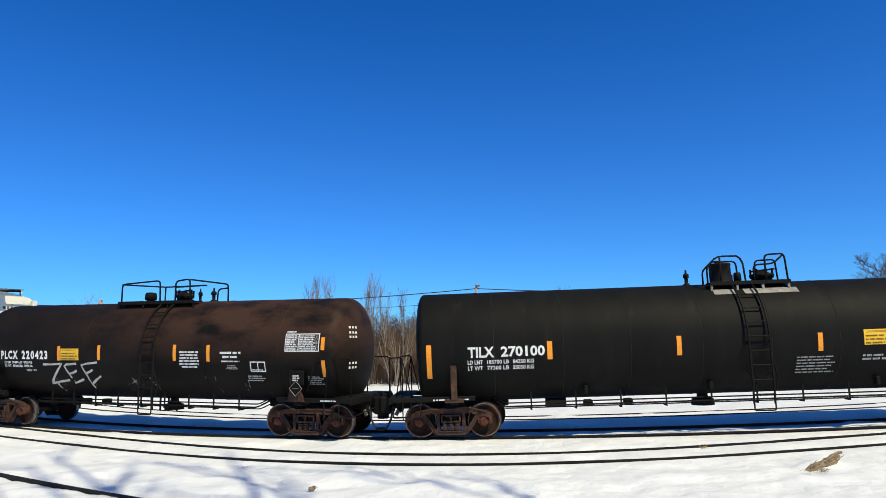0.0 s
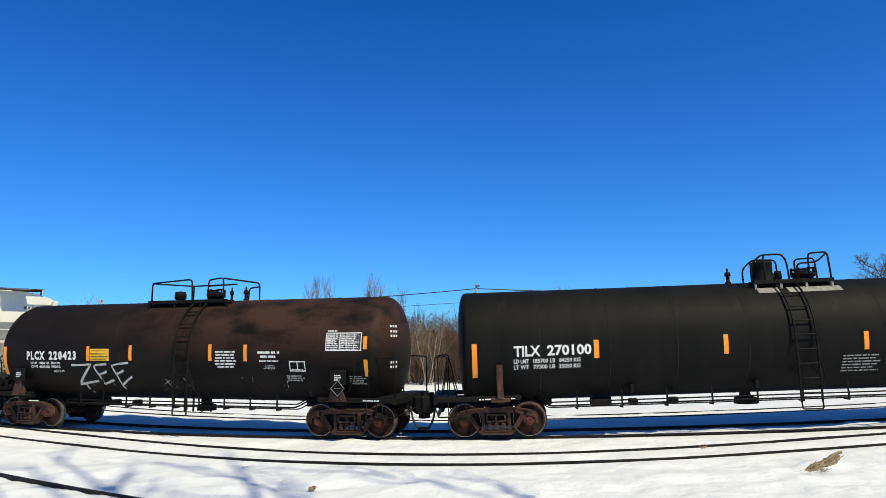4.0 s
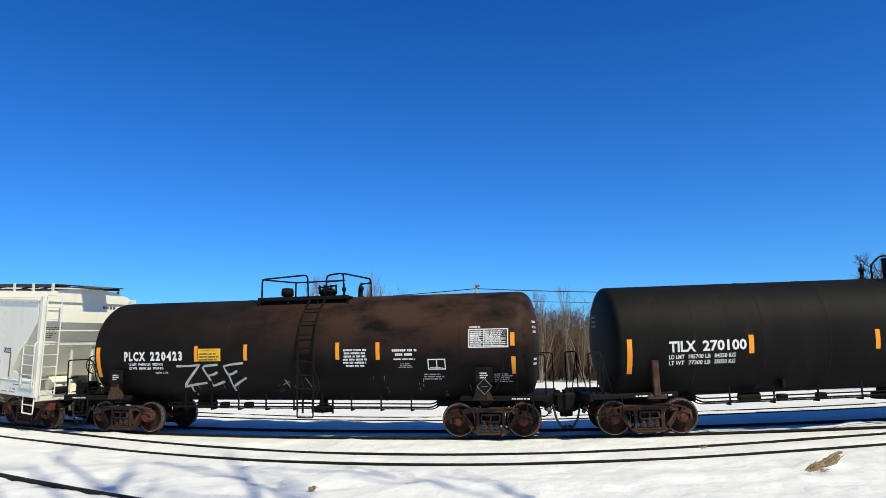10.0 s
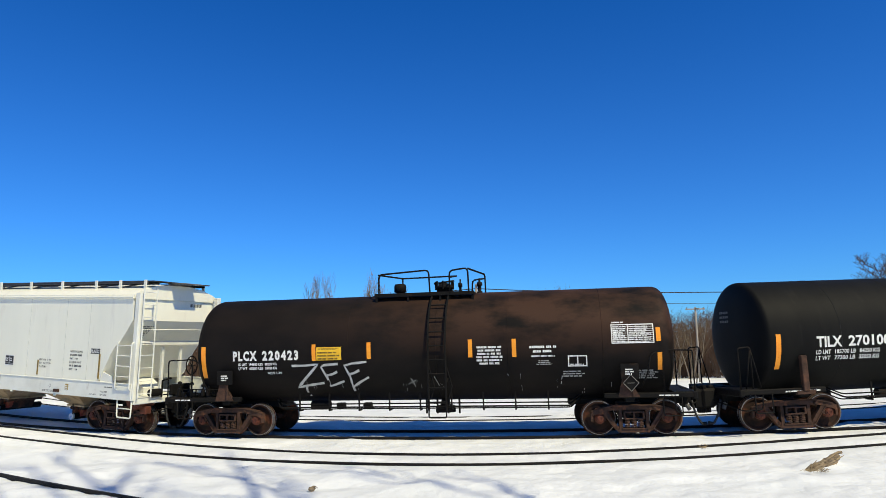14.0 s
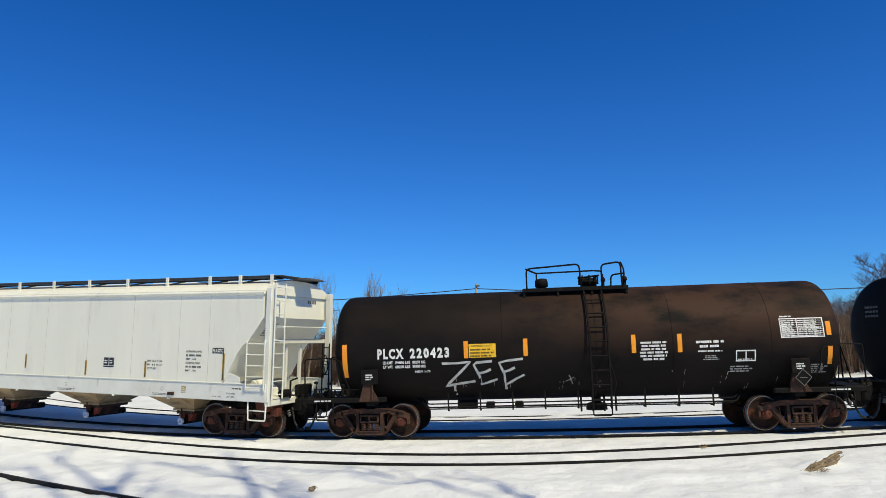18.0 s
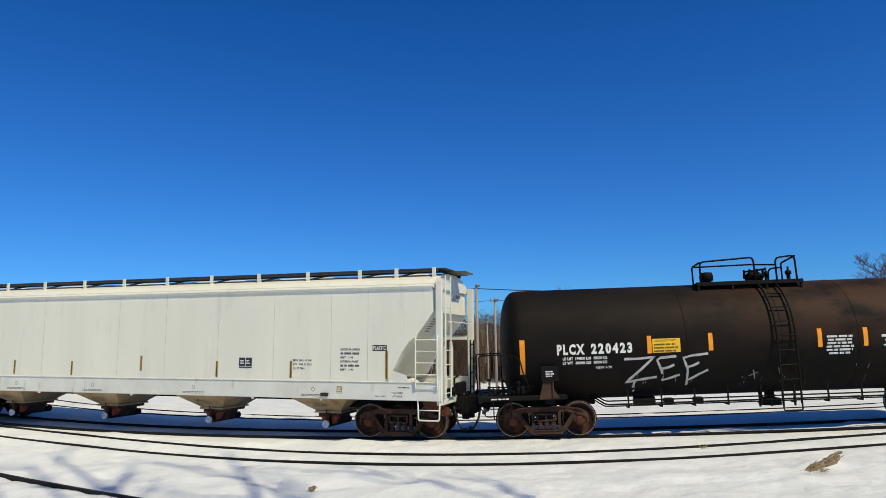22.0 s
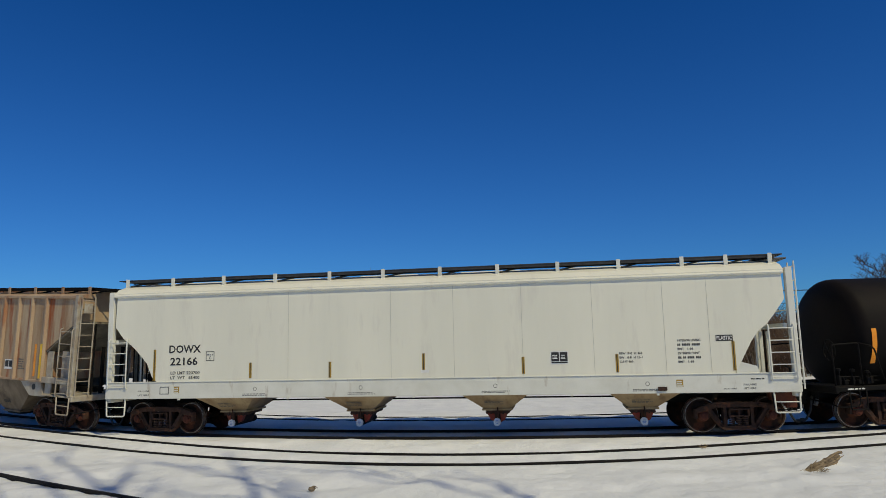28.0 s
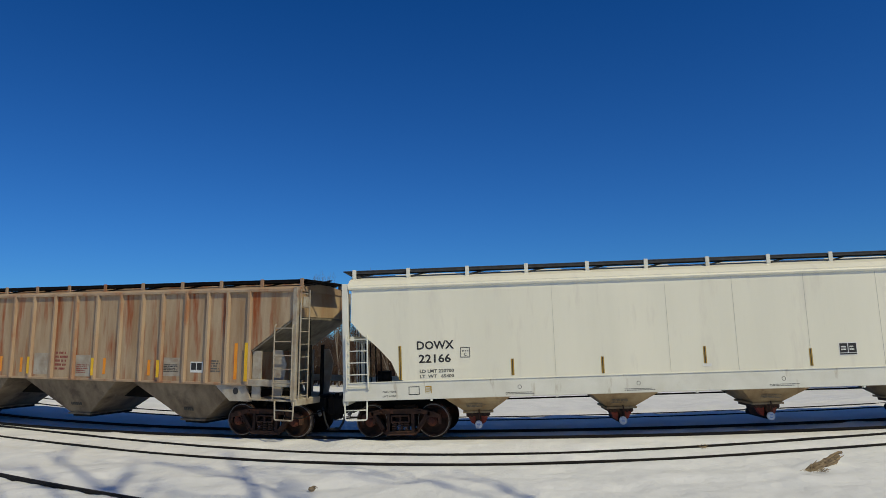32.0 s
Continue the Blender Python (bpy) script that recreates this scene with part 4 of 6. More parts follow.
def tank_dome(parent, xa, xb, rails, fittings, dark, plate):
    """Walkway on top with railings and the fittings it surrounds."""
    z = TZ + TR
    for y in (-1, 1):
        bm = bmesh.new()
        box(bm, xa, xb, y * 0.62 - 0.18, y * 0.62 + 0.18, z - 0.05, z - 0.01, 0.008)
        box(bm, xa, xb, y * 0.80 - 0.012, y * 0.80 + 0.012, z - 0.09, z + 0.01, 0.004)
        part("walkway", bm, dark, parent, "dark grated walkway")
        for k in range(4):
            bm = bmesh.new()
            x = xa + 0.05 + (xb - xa - 0.1) * k / 3
            prism(bm, [(x - 0.03, z - 0.06), (x + 0.03, z - 0.06), (x + 0.03, z - 0.32), (x - 0.03, z - 0.26)], y * 0.76 - 0.03, y * 0.76 + 0.03)
            part("walkway_bracket", bm, plate, parent)
    for pts in rails:
        hand_iron(parent, "dome_railing", pts, 0.026, dark, "", 6, 0.12)
    for kind, x, y, size in fittings:
        bm = bmesh.new()
        if kind == "manway":
            lathe(bm, [(size, -0.1), (size, 0.14), (size * 1.2, 0.15), (size * 1.2, 0.22), (size * 0.9, 0.24), (size * 0.5, 0.30), (0, 0.31)], 18, Matrix.Translation((x, y, z)))
            tube(bm, [(x - size * 1.3, y - 0.05, z + 0.30), (x + size * 1.3, y - 0.05, z + 0.36)], 0.03, 6)
        elif kind == "housing":
            lathe(bm, [(size * 1.05, -0.08), (size * 1.05, 0.02), (size, 0.03), (size, 0.50), (size * 1.03, 0.51), (size * 1.03, 0.56), (size * 0.4, 0.58), (size * 0.4, 0.62), (0, 0.62)], 20, Matrix.Translation((x, y, z)))
            box(bm, x + size * 0.6, x + size * 1.12, y - 0.08, y + 0.08, z + 0.05, z + 0.25, 0.02)
        elif kind == "vent":
            lathe(bm, [(size * 0.55, -0.1), (size * 0.55, 0.06), (size, 0.10), (size, 0.24), (size * 0.85, 0.32), (0, 0.34)], 14, Matrix.Translation((x, y, z)))
            tube(bm, [(x + size * 0.6, y, z + 0.05), (x + size * 1.6, y, z - 0.02)], 0.02, 5)
        else:
            lathe(bm, [(size, -0.12), (size, 0.04), (size * 0.6, 0.05), (size * 0.6, 0.20), (size, 0.21), (size * 0.9, 0.30), (size * 0.35, 0.33), (size * 0.3, 0.42), (0, 0.43)], 10, Matrix.Translation((x, y, z)))
        lid = part({"manway": "manway", "housing": "valve_housing", "vent": "safety_vent", "valve": "relief_valve"}[kind], bm, dark, parent, "", True)
        if kind == "manway":
            for k in range(8):
                a = 2 * math.pi * k / 8
                bx, by = x + size * 1.12 * math.cos(a), y + size * 1.12 * math.sin(a)
                bm = bmesh.new()
                tube(bm, [(bx, by, z + 0.12), (bx, by, z + 0.36)], 0.028, 6)
                part("cover_bolt", bm, dark, lid)


def stripe(parent, on, xa, xb, z0, z1, material=None, lean=0.0, n=4, label="orange reflective stripe"):
    bm = bmesh.new()
    mark_quad(bm, on, xa, xb, z0, z1, n, lean)
    return part("reflector", bm, material or ORANGE, parent, label)


def frame_mark(name, on, x0, x1, z0, z1, w, material, parent, divs=()):
    bm = bmesh.new()
    mark_quad(bm, on, x0, x1, z0, z0 + w, 1)
    mark_quad(bm, on, x0, x1, z1 - w, z1, 1)
    for x in (x0, x1 - w, *divs):
        mark_quad(bm, on, x, x + w, z0 + w, z1 - w, 3)
    return part(name, bm, material, parent)


def warning_sheet(parent, on, x0, x1, z0, z1):
    bm = bmesh.new()
    mark_quad(bm, on, x0, x1, z0, z1, 4)
    p = part("warning_sheet", bm, YELLOW, parent, "yellow printed emergency notice")
    nearer = lambda x, z: on(x, z) - 0.004
    w, h = x1 - x0, z1 - z0
    bars("notice_print", nearer, x0 + w * 0.10, x1 - w * 0.06, z0 + h * 0.80, z1 - h * 0.05, 2, PRINT_BROWN, parent, seed=4, fill=0.5)
    bars("notice_print", nearer, x0 + w * 0.05, x1 - w * 0.0, z0 + h * 0.06, z0 + h * 0.76, 3, PRINT_BROWN, parent, seed=5, fill=0.48)


def car_root(name, label, category):
    e = new(name)
    e.empty_display_size = 0.5
    return tagged(e, label, category, "freight cars of the passing train")


def fill_gauge(e):
    """Bring the body parts above the trucks to the car's full width and height."""
    for ob in e.children:
        if not ob.name.startswith("truck"):
            for sub in ob.children:
                sub.data.transform(Matrix.Diagonal((1, 1.03, 1.06, 1)))
            ob.data.transform(Matrix.Diagonal((1, 1.03, 1.06, 1)))


START = -9.556  # where the brown tank car stands on the line at first
CARS = []       # root, distance along the line at the start, half the truck spacing


def black_tank_car():
    mid, half = 6.24, 13.3 * LX / 2
    X = lambda a: (a - mid) * LX
    e = car_root("tank_car", "long glossy black tank car with white lettering and orange stripes", "tank car")
    x0, x1 = X(-1.72), X(14.2)
    tank_body(e, X(-1.42), x1, BLACK_TANK, 0.27, "smooth black painted steel tank", [X(a) for a in (0.66, 2.44, 4.16, 5.97, 7.7, 9.4, 11.2, 13.0)], WELD_GREY)
    tank_ends(e, x0, x1, half, (X(-2.42), X(14.9)), FRAME_BLACK, True)
    tank_pipes(e, X(1.0), X(11.4), FRAME_BLACK)
    tank_ladder(e, X(7.08), X(7.60), 3.55, 0.68, FRAME_BLACK)
    z = TZ + TR
    r = [
        [(X(6.45), -0.79, z - 0.06), (X(6.45), -0.79, z + 0.42), (X(6.74), -0.79, z + 0.68), (X(7.30), -0.79, z + 0.68), (X(7.41), -0.79, z + 0.5), (X(7.45), -0.79, z - 0.06)],
        [(X(6.81), -0.79, z - 0.06), (X(6.81), -0.79, z + 0.66)],
        [(X(7.68), -0.79, z - 0.06), (X(7.68), -0.79, z + 0.35), (X(7.75), -0.79, z + 0.42), (X(8.21), -0.79, z + 0.44), (X(8.47), -0.79, z + 0.66)],
        [(X(7.99), -0.79, z - 0.06), (X(7.99), -0.79, z + 0.68), (X(8.51), -0.79, z + 0.70), (X(8.56), -0.79, z - 0.06)],
        [(X(6.75), 0.5, z - 0.05), (X(6.75), 0.5, z + 0.42), (X(7.04), 0.5, z + 0.68), (X(7.71), 0.5, z + 0.66), (X(7.75), 0.5, z - 0.05)],
        [(X(8.24), 0.5, z - 0.05), (X(8.24), 0.5, z + 0.66), (X(8.81), 0.5, z + 0.68), (X(8.86), 0.5, z - 0.05)],
    ]
    tank_dome(e, X(6.5), X(8.62), r, [("housing", X(7.07), 0, 0.30), ("manway", X(8.2), 0, 0.28), ("valve", X(6.13), 0, 0.09), ("vent", X(7.65), 0.3, 0.11)], FRAME_BLACK, SADDLE_GREY)
    # pale saddle plates under the walkway
    for a, b in ((6.55, 7.15), (7.35, 8.75)):
        bm = bmesh.new()
        mark_quad(bm, lambda x, q: on_tank(x, q) - 0.004, X(a), X(b), 3.46, 3.60, 2)
        part("saddle_plate", bm, SADDLE_GREY, e, "worn grey steel plate")
    stripe(e, on_tank, X(-1.09), X(-0.96), 1.54, 2.40, n=8)
    stripe(e, on_tank, X(2.02), X(2.15), 1.94, 2.40)
    stripe(e, on_tank, X(5.31), X(5.43), 1.93, 2.42)
    stripe(e, on_tank, X(8.84), X(8.96), 1.92, 2.38)
    stripe(e, on_tank, X(12.4), X(12.53), 1.93, 2.40)
    letters("reporting_mark", "TILX", on_tank, X(-0.02), X(0.66), 2.04, 2.31, WHITE_MARK, e, "bold white stencilled letters", 0.03)
    letters("reporting_mark", "270100", on_tank, X(0.83), X(1.96), 2.04, 2.31, WHITE_MARK, e, "bold white stencilled figures", 0.03)
    for zz, a, b, c in ((1.87, "LD LMT", "185700 LB", "84250 KG"), (1.72, "LT WT", "77300 LB", "35050 KG")):
        letters("weight_stencil", a, on_tank, X(-0.03), X(0.36), zz, zz + 0.105, WHITE_MARK, e)
        letters("weight_stencil", b, on_tank, X(0.47), X(1.03), zz, zz + 0.105, WHITE_MARK, e)
        letters("weight_stencil", c, on_tank, X(1.13), X(1.67), zz, zz + 0.105, WHITE_MARK, e)
    bars("small_stencil", on_tank, X(8.32), X(9.3), 1.38, 1.84, 6, GREY_MARK, e, seed=1, fill=0.42)
    bars("small_stencil", on_tank, X(9.95), X(10.72), 1.66, 1.84, 2, GREY_MARK, e, seed=2)
    warning_sheet(e, on_tank, X(9.98), X(10.64), 2.04, 2.42)
    chan = lambda x, q: -1.425
    bars("sill_stencil", chan, X(-0.95), X(0.3), 0.99, 1.05, 1, WHITE_MARK, e, seed=6)
    for a, zz in ((2.99, 3.0), (2.87, 2.88), (2.75, 2.76)):
        bm = bmesh.new()
        for k in range(5):
            y = 0.15 + 0.10 * k
            q = [(y, a), (y + 0.08, a), (y + 0.08, zz + 0.05), (y, zz + 0.05)]
            bm.faces.new([bm.verts.new((head_x(X(-1.42), -1, 0.27, yy, w), yy, w)) for yy, w in q])
        tagged(part("head_stencil", bm, GREY_STEEL, e), kind="stuff")
    for xx in (X(3.0), X(6.2), X(10.4)):
        bm = bmesh.new()
        box(bm, xx - 0.05, xx + 0.05, -1.12, -0.92, 1.02, 1.24, 0.015)
        part("grab_lug", bm, FRAME_BLACK, e)
    bm = bmesh.new()
    lathe(bm, [(0.32, 0.0), (0.30, 0.16), (0.16, 0.2), (0.14, 0.34), (0, 0.34)], 16, Matrix.Translation((X(6.3), 0, 0.56)))
    part("bottom_outlet", bm, FRAME_BLACK, e)
    truck(e, -half, -half * KAPPA)
    truck(e, half, half * KAPPA)
    fill_gauge(e)
    CARS.append((e, START + 16.89, half))


def brown_tank_car():
    mid, half = 2.8, 10.8 * LX / 2
    X = lambda a: (a - mid) * LX
    e = car_root("tank_car", "older brown-black weathered tank car with spray-painted graffiti", "tank car")
    x0, x1 = X(-4.02), X(9.42)
    tank_body(e, X(-3.70), X(9.46), BROWN_TANK, 0.54, "matt black tank turned rust brown above", [X(a) for a in (0.9, 3.3, 5.2, 7.6)], BROWN_TANK)
    tank_ends(e, x0, x1, half, (X(-4.65), X(10.16)), FRAME_BLACK, False)
    tank_pipes(e, X(-1.0), X(6.6), FRAME_BLACK)
    tank_ladder(e, X(3.12), X(3.58), 3.55, 0.68, FRAME_BLACK)
    z = TZ + TR
    r = [
        [(X(1.62), -0.79, z - 0.06), (X(1.62), -0.79, z + 0.54), (X(3.04), -0.79, z + 0.62), (X(3.07), -0.79, z - 0.06)],
        [(X(1.62), -0.79, z + 0.53), (X(1.95), 0.8, z + 0.56), (X(3.60), 0.8, z + 0.58), (X(3.62), -0.79, z + 0.40)],
        [(X(1.95), 0.79, z - 0.06), (X(1.95), 0.8, z + 0.55)],
        [(X(3.62), -0.79, z - 0.06), (X(3.62), -0.79, z + 0.58), (X(4.13), -0.79, z + 0.64), (X(4.15), -0.79, z - 0.06)],
        [(X(4.14), -0.79, z + 0.62), (X(4.45), 0.7, z + 0.58), (X(4.46), 0.7, z - 0.2)],
        [(X(4.05), 0.7, z - 0.1), (X(4.08), 0.7, z + 0.43), (X(4.43), 0.7, z + 0.46)],
    ]
    tank_dome(e, X(1.5), X(4.3), r, [("vent", X(2.05), 0, 0.19), ("manway", X(3.35), 0, 0.24), ("valve", X(4.35), 0.1, 0.09), ("valve", X(3.78), 0.2, 0.07)], FRAME_BLACK, FRAME_BLACK)
    stripe(e, on_tank, X(-3.32), X(-3.19), 1.60, 2.46, n=8)
    for a, za, zb in ((-0.10, 2.02, 2.46), (1.44, 2.04, 2.48), (4.17, 2.03, 2.49), (5.31, 2.02, 2.48), (8.91, 2.34, 2.68), (8.92, 1.63, 2.07)):
        stripe(e, on_tank, X(a), X(a + 0.11), za, zb)
    warning_sheet(e, on_tank, X(0.03), X(0.73), 2.03, 2.38)
    letters("reporting_mark", "PLCX", on_tank, X(-2.38), X(-1.68), 2.05, 2.32, WHITE_MARK, e, "white stencilled letters", 0.05, 1.3)
    letters("reporting_mark", "220423", on_tank, X(-1.52), X(-0.48), 2.05, 2.32, WHITE_MARK, e, "white stencilled figures", 0.05, 1.35)
    for zz, a, b, c in ((1.92, "LD LMT", "194800 LBS", "88250 KG"), (1.81, "LT WT", "68200 LBS", "30950 KG")):
        letters("weight_stencil", a, on_tank, X(-2.24), X(-1.98), zz, zz + 0.075, WHITE_MARK, e, "", 0.04)
        letters("weight_stencil", b, on_tank, X(-1.92), X(-1.52), zz, zz + 0.075, WHITE_MARK, e, "", 0.04)
        letters("weight_stencil", c, on_tank, X(-1.46), X(-1.12), zz, zz + 0.075, WHITE_MARK, e, "", 0.04)
    letters("built_date", "NEW 1-79", on_tank, X(-1.40), X(-1.0), 1.68, 1.745, WHITE_MARK, e)
    bars("notice_stencil", on_tank, X(4.34), X(5.10), 1.84, 2.34, 6, WHITE_MARK, e, seed=12, centred=True, fill=0.6)
    bars("notice_stencil", on_tank, X(5.73), X(6.50), 2.12, 2.34, 2, WHITE_MARK, e, seed=13, centred=True, fill=0.55)
    bars("notice_stencil", on_tank, X(5.80), X(6.42), 2.01, 2.08, 1, WHITE_MARK, e, seed=14)
    bars("small_stencil", on_tank, X(5.92), X(6.32), 1.81, 1.94, 3, GREY_MARK, e, seed=15, centred=True)
    frame_mark("test_box", on_tank, X(6.72), X(7.20), 1.75, 2.03, 0.03, WHITE_MARK, e, (X(6.95),))
    bars("test_print", on_tank, X(6.77), X(7.16), 1.79, 1.84, 1, WHITE_MARK, e, seed=16)
    bars("small_stencil", on_tank, X(6.59), X(7.14), 1.49, 1.67, 3, GREY_MARK, e, seed=17)
    # test table with a grid of small print
    frame_mark("test_table", on_tank, X(7.82), X(8.86), 2.30, 2.78, 0.025, WHITE_MARK, e, (X(8.22),))
    bars("table_print", on_tank, X(7.86), X(8.20), 2.33, 2.75, 9, WHITE_MARK, e, seed=18, fill=0.62)
    bars("table_print", on_tank, X(8.26), X(8.84), 2.33, 2.75, 9, WHITE_MARK, e, seed=19, fill=0.5)
    for k in range(8):
        bm = bmesh.new()
        zz = 2.342 + 0.052 * k
        mark_quad(bm, on_tank, X(7.84), X(8.84), zz, zz + 0.009, 1)
        part("table_line", bm, WHITE_MARK, e)
    for aa in (8.43, 8.64):
        bm = bmesh.new()
        mark_quad(bm, on_tank, X(aa), X(aa) + 0.010, 2.33, 2.75, 3)
        part("table_line", bm, WHITE_MARK, e)
    bars("table_title", on_tank, X(7.85), X(8.25), 2.81, 2.87, 1, WHITE_MARK, e, seed=20)
    # tag sprayed on the side: three linked angular letters
    bm = bmesh.new()
    z_pts = [(-0.69, 1.90), (-0.30, 1.90), (0.06, 1.93), (-0.2, 1.68), (-0.62, 1.30), (-0.3, 1.36), (0.16, 1.42)]
    e_pts = [(0.62, 1.93), (0.22, 1.90), (0.14, 1.85), (0.28, 1.55), (0.32, 1.33), (0.5, 1.38), (0.74, 1.46)]
    f_pts = [(1.42, 1.97), (1.0, 1.93), (0.80, 1.88), (0.92, 1.6), (0.95, 1.30), (1.2, 1.44), (1.44, 1.56)]
    for pts in (z_pts, e_pts, f_pts, [(0.26, 1.62), (0.45, 1.66), (0.58, 1.72)], [(0.90, 1.64), (1.05, 1.68), (1.20, 1.75)], [(-0.38, 1.36), (-0.40, 1.2), (-0.36, 1.05)], [(0.95, 1.32), (0.96, 1.18)]):
        mark_stroke(bm, on_tank, [(X(a), b) for a, b in pts], 0.075)
    part("spray_tag", bm, SPRAY, e, "silver-white sprayed angular tag")
    bm = bmesh.new()
    rn = random.Random(5)
    for k in range(22):
        a, b = rn.choice([(rn.uniform(-0.6, 1.4), rn.uniform(1.32, 1.5)), (rn.uniform(2.3, 3.9), rn.uniform(1.3, 1.5)), (rn.uniform(5.0, 8.4), rn.uniform(1.1, 1.6))])
        mark_stroke(bm, on_tank, [(X(a), b), (X(a + rn.uniform(-0.02, 0.02)), b - rn.uniform(0.06, 0.22))], 0.008)
    for pts in ([(2.58, 1.52), (2.64, 1.40), (2.68, 1.28)], [(2.50, 1.36), (2.72, 1.46)], [(3.22, 1.55), (3.27, 1.44), (3.33, 1.30)], [(6.52, 1.30), (6.56, 1.52)]):
        mark_stroke(bm, on_tank, [(X(a), b) for a, b in pts], 0.02)
    tagged(part("paint_runs", bm, GREY_MARK, e, "thin pale runs and scratches"), kind="stuff")
    # hazard placards on brackets
    for a, tilt in ((8.23, True), (-2.58, False)):
        bm = bmesh.new()
        box(bm, X(a) - 0.25, X(a) + 0.22, -1.50, -1.47, 1.42, 1.80, 0.01)
        part("placard_plate", bm, FRAME_BLACK, e, "black steel placard plate")
        bars("placard_print", lambda x, q: -1.506, X(a) - 0.13, X(a) + 0.1, 1.53, 1.70, 3, WHITE_MARK, e, seed=21)
        bm = bmesh.new()
        tube(bm, [(X(a) + 0.05, -1.46, 1.0), (X(a) + 0.05, -1.46, 1.5)], 0.03, 6)
        part("placard_post", bm, TRUCK_RUST, e)
        if tilt:
            bm = bmesh.new()
            box(bm, -0.14, 0.14, -0.012, 0.012, -0.14, 0.14, 0.005, Matrix.Translation((X(a), -1.535, 1.33)) @ Matrix.Rotation(math.pi / 4, 4, "Y"))
            part("placard_diamond", bm, FRAME_BLACK, e, "dark diamond placard holder")
            bm = bmesh.new()
            for q in range(4):
                c, s_ = math.cos(q * math.pi / 2), math.sin(q * math.pi / 2)
                tube(bm, [(X(a) + 0.2 * c, -1.555, 1.33 + 0.2 * s_), (X(a) - 0.2 * s_, -1.555, 1.33 + 0.2 * c)], 0.010, 4)
            tube(bm, [(X(a) - 0.09, -1.555, 1.33), (X(a) + 0.09, -1.555, 1.33)], 0.008, 4)
            part("placard_frame", bm, GREY_STEEL, e)
    bars("small_stencil", on_tank, X(8.45), X(8.95), 1.42, 1.66, 5, GREY_MARK, e, seed=22)
    chan = lambda x, q: -1.425
    bars("sill_stencil", chan, X(8.9), X(9.55), 1.0, 1.06, 1, WHITE_MARK, e, seed=23)
    bars("sill_stencil", chan, X(-4.1), X(-3.5), 1.0, 1.06, 1, WHITE_MARK, e, seed=24)
    for s, xe in ((1, x1),):
        for zz in (2.92, 2.78, 2.66, 1.95, 1.83):
            bm = bmesh.new()
            for k in range(3):
                y = -0.78 + 0.16 * k
                q = [(y, zz), (y + 0.10, zz), (y + 0.10, zz + 0.06), (y, zz + 0.06)]
                bm.faces.new([bm.verts.new((head_x(X(9.46), 1, 0.54, yy, w), yy, w)) for yy, w in q])
            tagged(part("head_stencil", bm, WHITE_MARK, e), kind="stuff")
    # hand brake and valves on the left platform
    bm = bmesh.new()
    tube(bm, [(x0 + 0.02 + 0.26 * math.cos(a) * 0.1, -0.75 + 0.26 * math.cos(a), 1.95 + 0.26 * math.sin(a)) for a in [2 * math.pi * k / 20 for k in range(21)]], 0.018, 5, caps=False)
    for k in range(3):
        a = math.pi * k / 3
        tube(bm, [(x0, -0.75 - 0.26 * math.cos(a), 1.95 - 0.26 * math.sin(a)), (x0, -0.75 + 0.26 * math.cos(a), 1.95 + 0.26 * math.sin(a))], 0.012, 4)
    part("hand_brake_wheel", bm, FRAME_BLACK, e)
    bm = bmesh.new()
    rn = random.Random(8)
    for k in range(9):
        xx, yy = x0 - 0.1 + 0.13 * k, -1.1 + rn.uniform(-0.12, 0.10)
        h = rn.uniform(0.10, 0.34)
        box(bm, xx - 0.05, xx + rn.uniform(0.02, 0.06), yy - 0.06, yy + 0.05, 1.10, 1.10 + h * 0.7, 0.012)
        tube(bm, [(xx, yy, 1.1), (xx + rn.uniform(-0.05, 0.05), yy, 1.12 + h)], 0.018, 6)
        if k % 3 == 0:
            lathe(bm, [(0.06, 0), (0.06, 0.05), (0.03, 0.07), (0, 0.07)], 10, Matrix.Translation((xx, yy, 1.12 + h)))
    for zz in (1.2, 1.30):
        tube(bm, [(x0 - 0.15, -1.16, zz), (x0 + 1.1, -1.12, zz - 0.03)], 0.018, 6)
    part("brake_valve", bm, FRAME_BLACK, e, "cluster of dark brake valves")
    bm = bmesh.new()
    lathe(bm, [(0.30, 0.0), (0.28, 0.16), (0.14, 0.2), (0.12, 0.36), (0, 0.36)], 16, Matrix.Translation((X(3.35), -0.25, 0.55)))
    for k in range(4):
        tube(bm, [(X(2.9 + 0.3 * k), -0.7, 0.55), (X(2.9 + 0.3 * k), -0.7, 0.95)], 0.03, 6)
    part("bottom_outlet", bm, FRAME_BLACK, e)
    truck(e, -half, -half * KAPPA)
    truck(e, half, half * KAPPA)
    fill_gauge(e)
    CARS.append((e, START, half))


# ---------------------------------------------------------------- covered hopper cars
def bay(parent, xc, top_half, bot_half, z0, z1, y_top, y_bot, material, label):
    """Tapered discharge bay with a rolled lower lip."""
    bm = bmesh.new()
    rings = []
    for z, hx, hy in ((z1, top_half, y_top), (z0 + 0.05, bot_half, y_bot), (z0 + 0.05, bot_half + 0.05, y_bot + 0.05), (z0, bot_half + 0.05, y_bot + 0.05)):
        rings.append([bm.verts.new((xc + sx * hx, sy * hy, z)) for sx, sy in ((-1, -1), (1, -1), (1, 1), (-1, 1))])
    for a, b in zip(rings, rings[1:]):
        for k in range(4):
            bm.faces.new((a[k], a[(k + 1) % 4], b[(k + 1) % 4], b[k]))
    bm.faces.new(rings[0])
    bm.faces.new(rings[-1][::-1])
    return part("discharge_bay", bm, material, parent, label)


